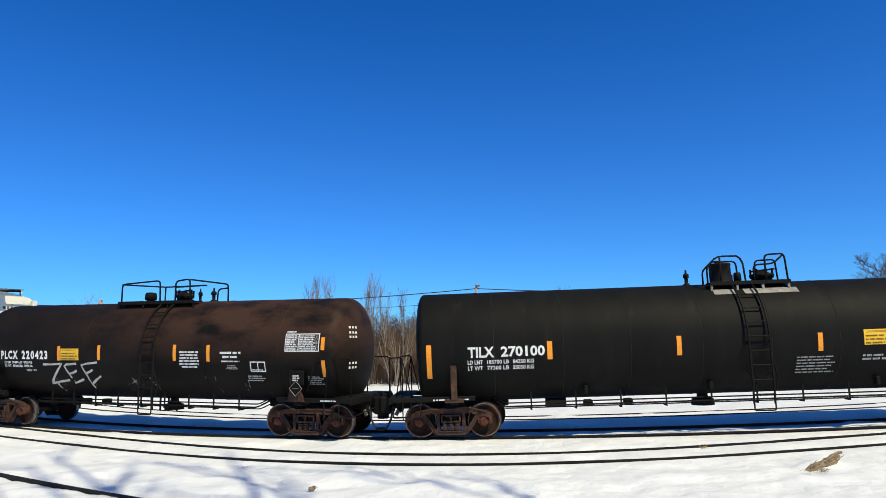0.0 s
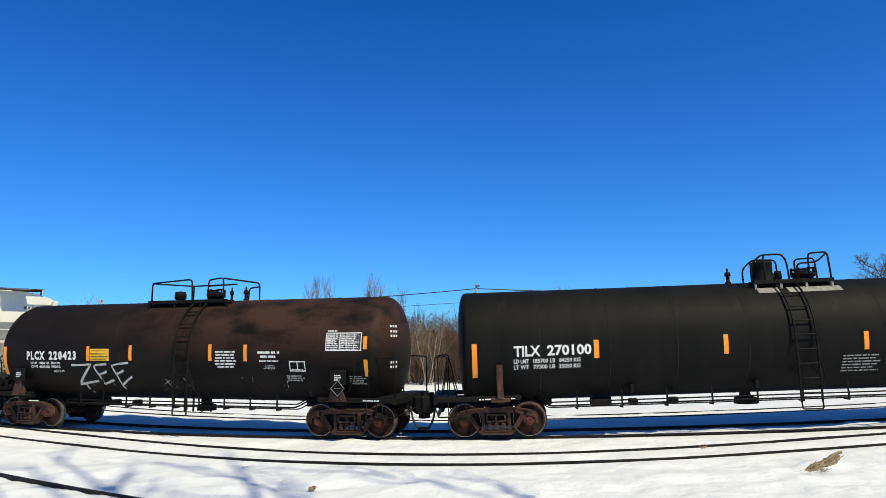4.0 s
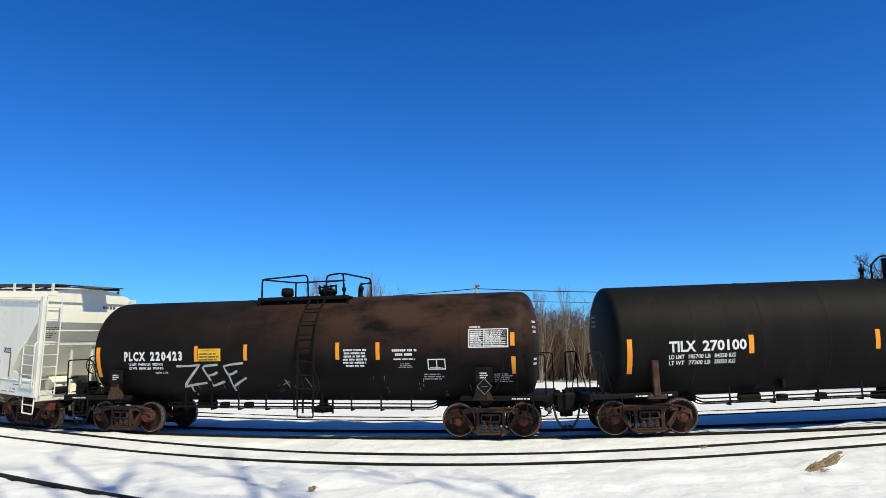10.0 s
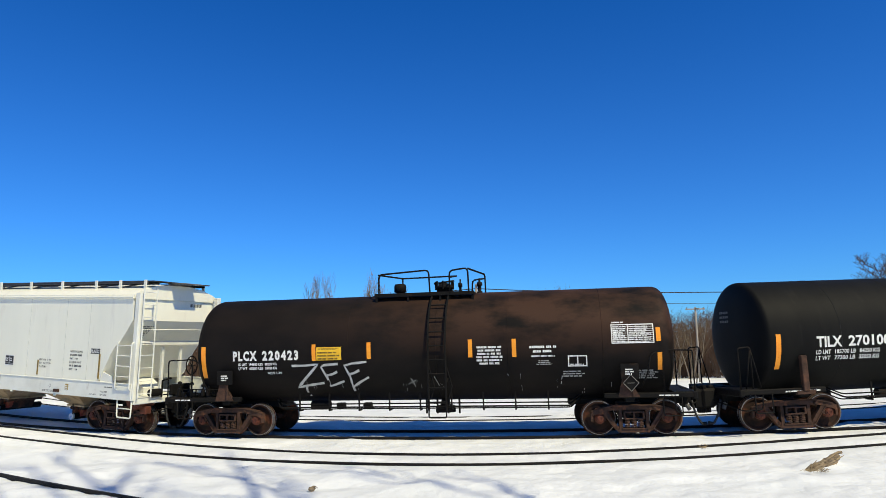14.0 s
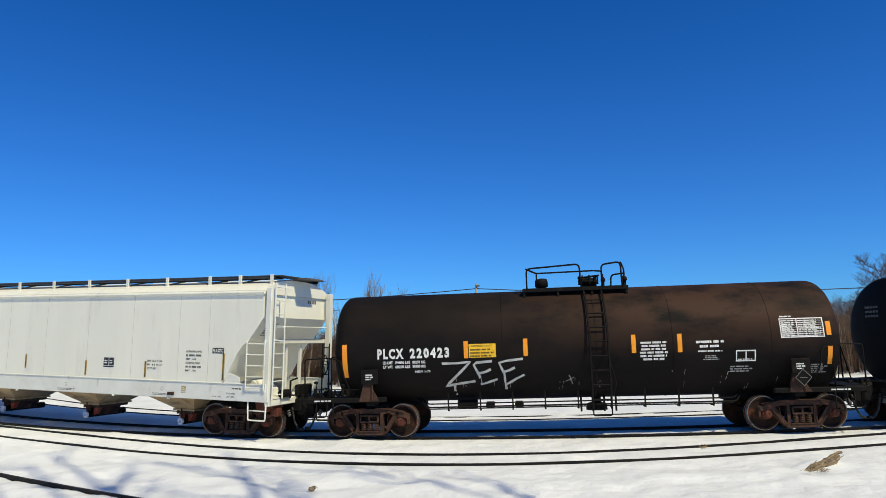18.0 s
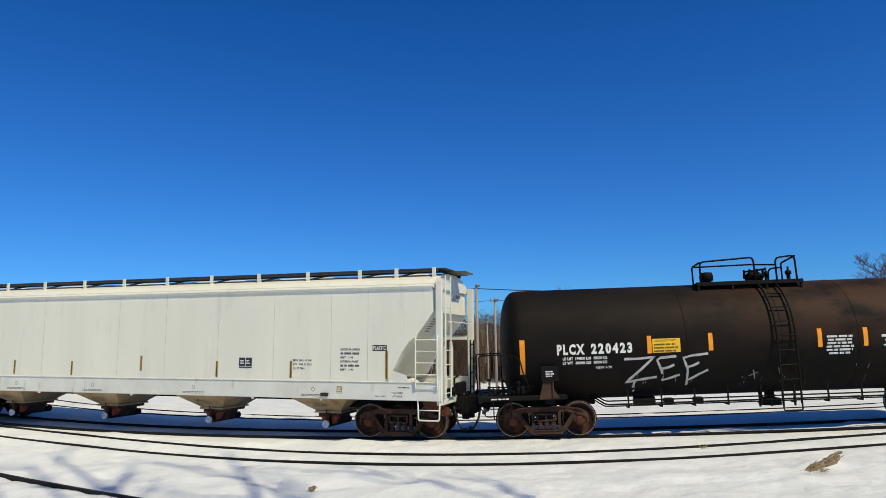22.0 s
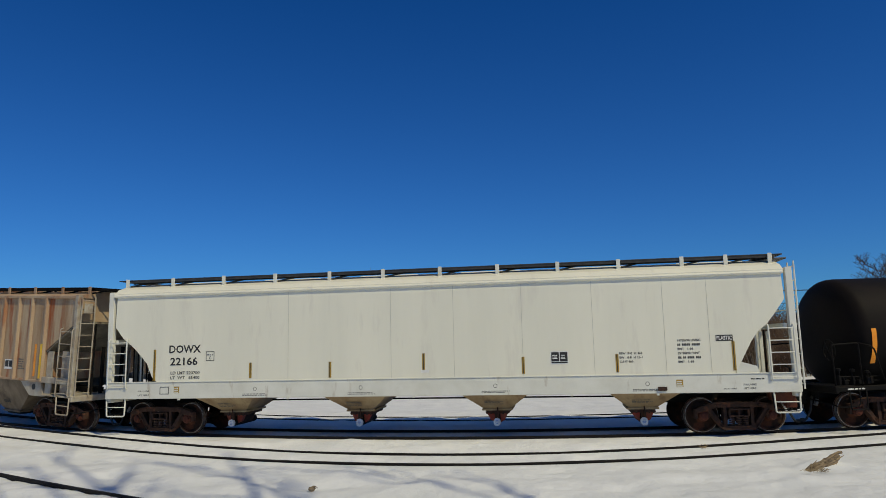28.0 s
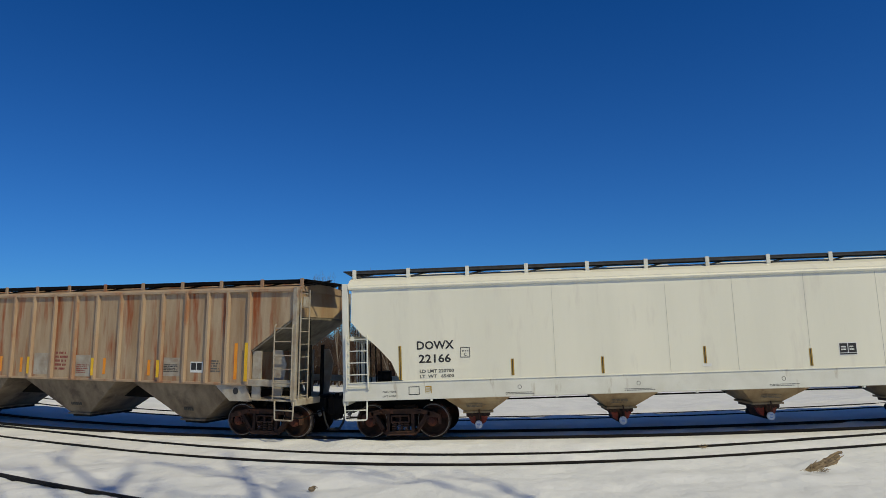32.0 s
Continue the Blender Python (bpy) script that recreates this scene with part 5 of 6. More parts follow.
def side_ladder(parent, xa, xb, z0, z1, y, rungs, material, rail_r=0.022):
    for x in (xa, xb):
        hand_iron(parent, "ladder_rail", [(x, y + 0.08, z0), (x, y, z0 + 0.04), (x, y, z1 - 0.04), (x, y + 0.08, z1)], rail_r, material, corner=0.04)
    for k in range(rungs):
        z = z0 + 0.1 + (z1 - z0 - 0.2) * k / (rungs - 1)
        bm = bmesh.new()
        tube(bm, [(xa, y, z), (xb, y, z)], 0.015, 6)
        part("ladder_rung", bm, material, parent)


def end_ladder(parent, x, ya, yb, z0, z1, rungs, material):
    for y in (ya, yb):
        bm = bmesh.new()
        tube(bm, [(x, y, z0), (x, y, z1)], 0.022, 6)
        part("end_ladder_rail", bm, material, parent)
    for k in range(rungs):
        z = z0 + 0.12 + (z1 - z0 - 0.24) * k / (rungs - 1)
        bm = bmesh.new()
        tube(bm, [(x, ya, z), (x, yb, z)], 0.014, 6)
        part("end_ladder_rung", bm, material, parent)


def running_boards(parent, x0, x1, zs, posts, y, post_mat, dark):
    for s in (-1, 1):
        bm = bmesh.new()
        box(bm, x0, x1, s * y - 0.22, s * y + 0.22, zs - 0.03, zs, 0.008)
        box(bm, x0, x1, s * y - 0.21, s * y - 0.17, zs - 0.09, zs - 0.03)
        box(bm, x0, x1, s * y + 0.17, s * y + 0.21, zs - 0.09, zs - 0.03)
        for k in range(int((x1 - x0) / 0.5)):
            box(bm, x0 + 0.5 * k, x0 + 0.5 * k + 0.03, s * y - 0.20, s * y + 0.20, zs - 0.055, zs - 0.03)
        part("running_board", bm, dark, parent, "dark grated roof walkway")
        bm = bmesh.new()
        tube(bm, [(x0, s * (y - 0.28), zs - 0.02), (x1, s * (y - 0.28), zs - 0.02)], 0.035, 8)
        part("hatch_rail", bm, dark, parent)
        for x in posts[:-1]:
            bm = bmesh.new()
            tube(bm, [(x + 0.08, s * (y + 0.2), zs - 0.19), (x + 0.75, s * (y - 0.15), zs - 0.04)], 0.022, 5)
            part("board_brace", bm, dark, parent)
        for x in posts:
            bm = bmesh.new()
            box(bm, x - 0.055, x + 0.055, s * (y + 0.23) - 0.02, s * (y + 0.23) + 0.02, zs - 0.24, zs + 0.02, 0.006)
            prism(bm, [(x - 0.05, zs - 0.20), (x + 0.05, zs - 0.20), (x + 0.05, zs - 0.24), (x - 0.05, zs - 0.24)], s * (y + 0.23), s * (y - 0.2))
            part("board_bracket", bm, post_mat, parent)
    for x in (x0, x1):
        bm = bmesh.new()
        box(bm, x - 0.24, x + 0.24, -y - 0.2, y + 0.2, zs - 0.03, zs, 0.008)
        part("cross_board", bm, dark, parent)


def hopper_ends(parent, X, ends, post_mat, dark, low):
    """End sills, centre sill stubs, couplers and brake gear."""
    for s, xe, xc in ends:
        bm = bmesh.new()
        box(bm, xe - s * 0.10, xe + s * 0.06, -1.55, 1.55, 0.92, 1.10, 0.02)
        part("end_sill", bm, post_mat, parent)
        bm = bmesh.new()
        box(bm, xe + s * 0.25, xe - s * 3.6, -0.30, 0.30, 0.70, 1.04, 0.03)
        part("centre_sill", bm, dark, parent)
        bm = bmesh.new()
        box(bm, xe - s * 0.05, xe - s * 1.6, -1.5, 1.5, 1.02, 1.06, 0.01)
        part("shear_plate", bm, post_mat, parent)
        bm = bmesh.new()
        for y in (-0.35, 0.35):
            box(bm, xe - s * 0.34, xe - s * 0.24, y - 0.04, y + 0.04, 1.05, 2.5, 0.01)
        part("end_post", bm, low, parent)
        for y in (-1, 1):
            hand_iron(parent, "sill_step", [(xe - s * 0.62, y * 1.58, 1.04), (xe - s * 0.60, y * 1.58, 0.55), (xe - s * 0.02, y * 1.58, 0.55), (xe - s * 0.0, y * 1.58, 1.04)], 0.022, post_mat, corner=0.05)
            hand_iron(parent, "sill_step_tread", [(xe - s * 0.60, y * 1.58, 0.80), (xe - s * 0.01, y * 1.58, 0.80)], 0.016, post_mat)
        coupler(parent, xc, s)


def white_hopper():
    mid, half = -2.69, 15.3 * LX / 2
    X = lambda a: (a - mid) * LX
    W = 1.60
    e = car_root("covered_hopper_car", "pale grey four-bay covered hopper car with black lettering", "hopper car")
    on = lambda x, z: -W - 0.006
    on_sill = lambda x, z: -W - 0.032
    # body: side sheets with cut-away lower corners where the end slope sheets run
    outline = [(-11.62, 3.92), (6.40, 3.92), (6.43, 3.27), (6.20, 2.95), (5.97, 2.66), (5.78, 2.52), (5.60, 2.28), (5.24, 1.62), (5.10, 1.48), (-10.28, 1.48), (-10.45, 1.62), (-10.62, 2.0), (-10.95, 2.36), (-11.10, 2.50), (-11.38, 2.72), (-11.65, 3.05)]
    bm = bmesh.new()
    prism(bm, [(X(a), z) for a, z in outline], -W, W)
    part("body", bm, WHITE_HOPPER, e, "smooth pale grey side and slope sheets")
    bm = bmesh.new()
    cross = [(-W - 0.015, 3.90), (-W - 0.02, 4.0), (-1.42, 4.13), (-0.9, 4.28), (-0.4, 4.34), (0.4, 4.34), (0.9, 4.28), (1.42, 4.13), (W + 0.02, 4.0), (W + 0.015, 3.90)]
    a = [bm.verts.new((X(-11.72), y, z)) for y, z in cross]
    b = [bm.verts.new((X(6.46), y, z)) for y, z in cross]
    bm.faces.new(a)
    bm.faces.new(b[::-1])
    for k in range(len(cross)):
        bm.faces.new((a[k], b[k], b[(k + 1) % len(cross)], a[(k + 1) % len(cross)]))
    part("roof", bm, WHITE_HOPPER, e, "shallow pale grey curved roof")
    for y in (-W - 0.02, W + 0.02):
        bm = bmesh.new()
        tube(bm, [(X(-11.7), y, 3.93), (X(6.44), y, 3.93)], 0.045, 8)
        part("eave_flange", bm, WHITE_HOPPER, e)
    # panels of slightly different sheets, proud of the side
    seams = (-6.4, -3.5, -1.80, 0.0, 1.80, 3.55, 4.62)
    for sx in seams:
        bm = bmesh.new()
        box(bm, X(sx) - 0.004, X(sx) + 0.004, -W - 0.004, -W + 0.01, 1.52, 3.88)
        part("panel_seam", bm, SEAM, e)
    for s in (-1, 1):
        bm = bmesh.new()
        box(bm, X(-11.85), X(6.60), s * W - 0.03, s * W + 0.03, 1.03, 1.48, 0.012)
        part("side_sill", bm, WHITE_SILL, e, "deep pale grey side sill with grime")
        bm = bmesh.new()
        box(bm, X(-11.85), X(6.60), s * W - 0.05, s * W + 0.05, 1.475, 1.50, 0.006)
        part("sill_flange", bm, WHITE_SILL, e)
        for aa in (-11.80, 6.58):
            bm = bmesh.new()
            box(bm, X(aa) - 0.085, X(aa) + 0.085, s * 1.53 - 0.085, s * 1.53 + 0.085, 1.03, 4.05, 0.012)
            part("corner_post", bm, WHITE_SILL, e, "pale grey corner post")
    # end structure in the cut-away corners
    for s, ap, ab in ((1, 6.43, 5.15), (-1, -11.65, -10.35)):
        for y in ((-1,) if s > 0 else ()):
            bm = bmesh.new()
            x_in, x_out = X(ab) + s * 0.25, X(ab) + s * 0.05
            prism(bm, [(x_out, 1.5), (X(ab) + s * 0.62, 1.5), (X(ab) + s * 0.56, 1.66), (x_out, 1.80)], y * 1.55 - 0.02, y * 1.55 + 0.02)
            part("gusset", bm, WHITE_SILL, e)
        bm = bmesh.new()
        box(bm, X(ap) - 0.05, X(ap) + 0.05, -1.5, 1.5, 2.56, 2.68, 0.01)
        part("end_cross_beam", bm, WHITE_SILL, e, "pale grey beam across the end")
        bm = bmesh.new()
        prism(bm, [(X(ab) - s * 0.6, 1.03), (X(ab) + s * 0.5, 1.03), (X(ab) + s * 0.5, 1.25), (X(ab) + s * 0.05, 1.5), (X(ab) - s * 0.6, 1.5)], -0.35, 0.35)
        part("bolster_web", bm, WHITE_SILL, e)
    hopper_ends(e, X, ((1, X(6.60), X(6.92)), (-1, X(-11.85), X(-12.35))), WHITE_SILL, FRAME_BLACK, WHITE_SILL)
    side_ladder(e, X(5.98), X(6.56), 1.30, 2.66, -W - 0.08, 5, WHITE_SILL)
    side_ladder(e, X(-11.78), X(-11.22), 1.30, 2.70, -W - 0.08, 5, WHITE_SILL)
    end_ladder(e, X(6.74), -1.52, -1.06, 1.10, 4.20, 9, WHITE_SILL)
    end_ladder(e, X(-11.96), 1.52, 1.06, 1.10, 4.20, 9, WHITE_SILL)
    # far-corner ladder: pale like the others, but coloured black to paint in its shade
    end_ladder(e, X(6.70), 1.40, 1.02, 1.10, 2.55, 4, FRAME_BLACK)
    hand_iron(e, "cross_grab_iron", [(X(6.66), -1.1, 3.0), (X(6.72), -1.1, 3.02), (X(6.72), 1.2, 3.02), (X(6.66), 1.2, 3.0)], 0.016, WHITE_SILL)
    # print on the slope sheet
    rn = random.Random(12)
    for k in range(6):
        bm = bmesh.new()
        z0, ya = 3.08 - 0.062 * k, -1.25
        while ya < -0.75 - 0.04 * k:
            w = rn.uniform(0.04, 0.14)
            bm.faces.new([bm.verts.new((X(5.97 + (zz - 2.66) * 0.754) + 0.016, yy, zz)) for yy, zz in ((ya, z0), (ya + w, z0), (ya + w, z0 + 0.032), (ya, z0 + 0.032))])
            ya += w + 0.03
        tagged(part("slope_stencil", bm, FAINT_MARK, e), kind="stuff")
    # brake gear on the right end
    bm = bmesh.new()
    box(bm, X(6.62), X(6.74), -0.30, 0.45, 1.10, 1.42, 0.03)
    tube(bm, [(X(6.70), -0.62, 1.08), (X(6.70), -0.62, 1.55), (X(6.70), -0.30, 1.60)], 0.03, 6)
    lathe(bm, [(0.10, -0.2), (0.11, -0.16), (0.11, 0.16), (0.10, 0.2)], 12, Matrix.Translation((X(6.68), -0.85, 1.22)) @ ALONG_Y)
    part("brake_gear_box", bm, FRAME_BLACK, e, "dark brake gear on the end platform")
    bm = bmesh.new()
    prism(bm, [(X(6.58), 1.02), (X(6.02), 1.02), (X(6.10), 0.80), (X(6.30), 0.72), (X(6.58), 0.86)], -1.30, -0.75)
    box(bm, X(6.40), X(6.66), -1.12, -0.92, 0.62, 0.84, 0.02)
    part("draft_bracket", bm, BEARING_RED, e, "orange-brown rusty bracket under the end sill")
    bm = bmesh.new()
    tube(bm, [(X(-11.1), -0.6, 1.55), (X(-10.75), -0.6, 1.55)], 0.2, 12)
    for q in range(5):
        tube(bm, [(X(-11.55 + 0.14 * q), -0.8, 1.08), (X(-11.55 + 0.14 * q), -0.8, 2.5)], 0.02, 5)
    part("brake_pipework", bm, FRAME_BLACK, e)
    posts = [X(a) for a in (-11.62, -10.16, -8.57, -6.99, -5.37, -3.82, -2.21, -0.63, 0.98, 2.56, 4.16, 5.24, 6.31)]
    running_boards(e, X(-11.7), X(6.4), 4.44, posts, 0.92, WHITE_SILL, BOARD_GREY)
    bm = bmesh.new()
    box(bm, X(6.35), X(6.95), -0.35, 0.5, 4.38, 4.42, 0.01)
    part("end_board", bm, GREY_STEEL, e)
    for k in range(6):
        bm = bmesh.new()
        box(bm, X(-10.6 + 2.95 * k), X(-8.9 + 2.95 * k), -0.36, 0.36, 4.33, 4.37, 0.015)
        part("roof_hatch", bm, WHITE_HOPPER, e)
    # bays with red outlets and white tube caps
    for c in (-8.42, -4.62, -0.80, 3.02):
        bay(e, X(c), 0.98, 0.38, 0.56, 1.06, 1.35, 0.62, HOPPER_BAY, "tapered dirty tan discharge bay")
        bars("bay_stencil", lambda x, z: -1.35 + (1.06 - z) * 1.43 - 0.02, X(c) - 0.32, X(c) + 0.28, 0.74, 0.86, 3, FAINT_MARK, e, seed=int(c * 10))
        bm = bmesh.new()
        box(bm, X(c) - 0.34, X(c) + 0.34, -0.60, 0.60, 0.475, 0.555, 0.012)
        for q in range(6):
            box(bm, X(c) - 0.32 + 0.115 * q, X(c) - 0.27 + 0.115 * q, -0.625, -0.58, 0.46, 0.57, 0.006)
        part("outlet_frame", bm, SPRING_RUST, e, "rusty bolted outlet frame")
        for q in (-1, 1):
            bm = bmesh.new()
            prism(bm, [(X(c) + q * 0.08, 0.475), (X(c) + q * 0.29, 0.475), (X(c) + q * 0.20, 0.30), (X(c) + q * 0.08, 0.24)], -0.56, -0.40)
            part("outlet_cheek", bm, RED_RUST, e, "red painted outlet cheek")
        bm = bmesh.new()
        prism(bm, [(X(c) - 0.22, 0.475), (X(c) + 0.22, 0.475), (X(c) + 0.10, 0.22), (X(c) - 0.10, 0.22)], -0.38, 0.40)
        part("outlet", bm, TRUCK_RUST, e, "rusty pneumatic outlet trough")
        bm = bmesh.new()
        tube(bm, [(X(c), -0.74, 0.27), (X(c), 0.74, 0.27)], 0.10, 14)
        part("outlet_tube", bm, FRAME_BLACK, e)
        bm = bmesh.new()
        lathe(bm, [(0.105, 0), (0.105, 0.06), (0.08, 0.075), (0.075, 0.062), (0, 0.062)], 16, Matrix.Translation((X(c), -0.74, 0.27)) @ Matrix.Rotation(math.pi / 2, 4, "X"))
        cap = part("tube_cap", bm, WHITE_CAP, e, "white cap on the outlet tube")
        bm = bmesh.new()
        for q in (-0.035, 0.0, 0.035):
            mark_quad(bm, lambda x, z: -0.806, X(c) - 0.05 + abs(q) * 0.4, X(c) + 0.05 - abs(q) * 0.4, 0.265 + q, 0.28 + q, 1)
        tagged(part("cap_mark", bm, BLUE_MARK, cap, "worn blue print"), kind="stuff")
        bm = bmesh.new()
        box(bm, X(c) - 0.07, X(c) + 0.05, -0.72, -0.60, 0.36, 0.56, 0.02)
        tube(bm, [(X(c) + 0.02, -0.78, 0.66), (X(c) + 0.05, -0.78, 0.32)], 0.02, 5)
        part("outlet_latch", bm, TRUCK_RUST, e)
    bm = bmesh.new()
    tube(bm, [(X(-8), 0.7, 0.80), (X(4), 0.7, 0.80)], 0.025, 6)
    part("train_line_pipe", bm, FRAME_BLACK, e)
    bm = bmesh.new()
    box(bm, X(-7.5), X(2.2), -0.30, 0.30, 1.0, 1.06)
    part("through_sill", bm, HOPPER_BAY, e)
    for aa in (-9.6, -6.4, -2.9, 1.2, 3.3):
        bm = bmesh.new()
        box(bm, X(aa) - 0.03, X(aa) + 0.03, -W - 0.05, -W + 0.02, 0.985, 1.03, 0.006)
        part("sill_lug", bm, WHITE_SILL, e)
    # marks
    letters("reporting_mark", "DOWX", on, X(-9.94), X(-8.98), 2.28, 2.50, BLACK_MARK, e, "black stencilled letters")
    letters("reporting_mark", "22166", on, X(-9.90), X(-9.07), 1.94, 2.16, BLACK_MARK, e, "black stencilled figures")
    letters("weight_stencil", "LD LMT 220700", on, X(-9.88), X(-9.0), 1.69, 1.775, FAINT_MARK, e)
    letters("weight_stencil", "LT  WT   65400", on, X(-9.88), X(-9.0), 1.56, 1.645, FAINT_MARK, e)
    frame_mark("plate_box", on, X(-8.82), X(-8.57), 2.05, 2.31, 0.018, FAINT_MARK, e)
    letters("plate_letter", "C", on, X(-8.73), X(-8.66), 2.09, 2.17, FAINT_MARK, e)
    bars("plate_print", on, X(-8.78), X(-8.61), 2.20, 2.26, 1, FAINT_MARK, e, seed=31)
    for aa, z0, z1 in ((-10.42, 1.53, 2.39), (-7.53, 1.56, 1.98), (-5.24, 1.54, 1.96), (-2.66, 1.70, 2.13), (-0.04, 1.56, 1.99), (2.32, 1.56, 2.01), (5.12, 1.56, 2.28)):
        stripe(e, on, X(aa), X(aa + 0.075), z0, z1, OCHRE, 0.0, 3, "dirty ochre reflective stripe")
        bm = bmesh.new()
        mark_quad(bm, lambda x, z: -W - 0.010, X(aa) + 0.028, X(aa) + 0.048, z0, z1, 2)
        part("reflector_line", bm, BLACK_MARK, e)
    bm = bmesh.new()
    mark_quad(bm, on, X(4.76), X(5.16), 2.28, 2.43, 2)
    part("label_plate", bm, BLACK_MARK, e)
    letters("label_word", "PLASTIC", lambda x, z: -W - 0.011, X(4.78), X(5.14), 2.305, 2.405, WHITE_MARK, e, "white letters on a black plate")
    for k, line in enumerate(("INTERIOR LINING", "", "BMT   1-98", "EXTERIOR PAINT", "", "BMT   1-98")):
        z = 2.29 - 0.105 * k
        if line:
            letters("lining_stencil", line, on, X(3.84), X(3.84 + 0.037 * len(line)), z, z + 0.056, FAINT_MARK, e)
        else:
            bars("lining_stencil", on, X(3.84), X(4.44), z, z + 0.09, 1, FAINT_MARK, e, seed=k, fill=0.6)
    for k, line in enumerate(("EEW 10-8  H  8-8", "EW   8-8  H 15-1", "CU FT 5851")):
        z = 2.0 - 0.105 * k
        letters("size_stencil", line, on, X(2.42), X(2.42 + 0.035 * len(line)), z, z + 0.056, FAINT_MARK, e)
    bm = bmesh.new()
    mark_quad(bm, lambda x, z: -W - 0.004, X(0.70), X(1.15), 1.79, 2.11, 1)
    part("stencil_border", bm, WHITE_MARK, e)
    bm = bmesh.new()
    on2 = lambda x, z: -W - 0.008
    mark_quad(bm, on2, X(0.72), X(0.915), 1.86, 2.09, 1)
    mark_quad(bm, on2, X(0.935), X(1.13), 1.86, 2.09, 1)
    mark_quad(bm, on2, X(0.72), X(1.13), 1.81, 1.845, 1)
    part("consolidated_stencil", bm, BLACK_MARK, e, "black test stencil panels")
    over = lambda x, z: -W - 0.013
    bars("stencil_print", over, X(0.75), X(0.9), 1.92, 2.05, 2, WHITE_MARK, e, seed=33)
    bars("stencil_print", over, X(0.96), X(1.1), 1.92, 2.05, 2, WHITE_MARK, e, seed=34)
    for aa, wd in ((-7.7, 0.85), (-4.7, 0.85), (-1.1, 0.85), (2.7, 0.85)):
        bars("sill_stencil", on_sill, X(aa), X(aa + wd), 1.09, 1.16, 2, FAINT_MARK, e, seed=int(aa * 9))
        bm = bmesh.new()
        for k in range(12):
            a0, a1 = 2 * math.pi * k / 12, 2 * math.pi * (k + 1) / 12
            q = [(X(aa + 0.36) + r * math.cos(t), 1.27 + r * math.sin(t)) for r, t in ((0.055, a0), (0.055, a1), (0.042, a1), (0.042, a0))]
            bm.faces.new([bm.verts.new((x, on_sill(x, z), z)) for x, z in q])
        part("round_mark", bm, FAINT_MARK, e)
    letters("jack_stencil", "JACK HERE", on_sill, X(4.85), X(5.15), 1.10, 1.145, FAINT_MARK, e)
    letters("lift_stencil", "PULL HERE", on_sill, X(5.32), X(5.62), 1.20, 1.245, FAINT_MARK, e)
    letters("lift_stencil", "LIFT HERE", on_sill, X(5.32), X(5.60), 1.11, 1.155, FAINT_MARK, e)
    bars("shoe_stencil", on_sill, X(5.5), X(5.9), 1.34, 1.40, 1, BLACK_MARK, e, seed=35)
    letters("lift_stencil", "PULL HERE", on_sill, X(-10.85), X(-10.5), 1.22, 1.265, FAINT_MARK, e)
    letters("lift_stencil", "LIFT HERE", on_sill, X(-10.85), X(-10.5), 1.11, 1.155, FAINT_MARK, e)
    for aa in (3.75, -9.75):
        bm = bmesh.new()
        mark_quad(bm, on_sill, X(aa), X(aa) + 0.17, 1.18, 1.36, 1)
        part("yellow_stencil", bm, OCHRE, e)
        bars("stencil_print", lambda x, z: -W - 0.036, X(aa) + 0.01, X(aa) + 0.17, 1.19, 1.35, 3, WHITE_SILL, e, seed=3, fill=0.6)
    frame_mark("routing_box", on_sill, X(-10.18), X(-9.90), 1.15, 1.36, 0.02, BLACK_MARK, e)
    bm = bmesh.new()
    box(bm, X(3.30), X(3.52), -W - 0.09, -W - 0.03, 1.10, 1.19, 0.01)
    part("routing_slot", bm, TRUCK_RUST, e)
    bm = bmesh.new()
    mark_quad(bm, on, X(-2.70), X(-2.48), 1.63, 1.70, 1)
    part("small_label", bm, WHITE_MARK, e)
    face = X(6.40) + 0.012
    for k, (y0, z0, w, h) in enumerate(((0.55, 3.72, 0.5, 0.10), (0.6, 3.52, 0.35, 0.10))):
        bm = bmesh.new()
        for q in range(4):
            ya = y0 + w * q / 4
            bm.faces.new([bm.verts.new(v) for v in ((face, ya, z0), (face, ya + w / 5.5, z0), (face, ya + w / 5.5, z0 + h), (face, ya, z0 + h))])
        part("end_mark", bm, FAINT_MARK, e)
    truck(e, -half, -half * KAPPA)
    truck(e, half + 0.2, half * KAPPA)
    fill_gauge(e)
    CARS.append((e, START - 18.0, half))


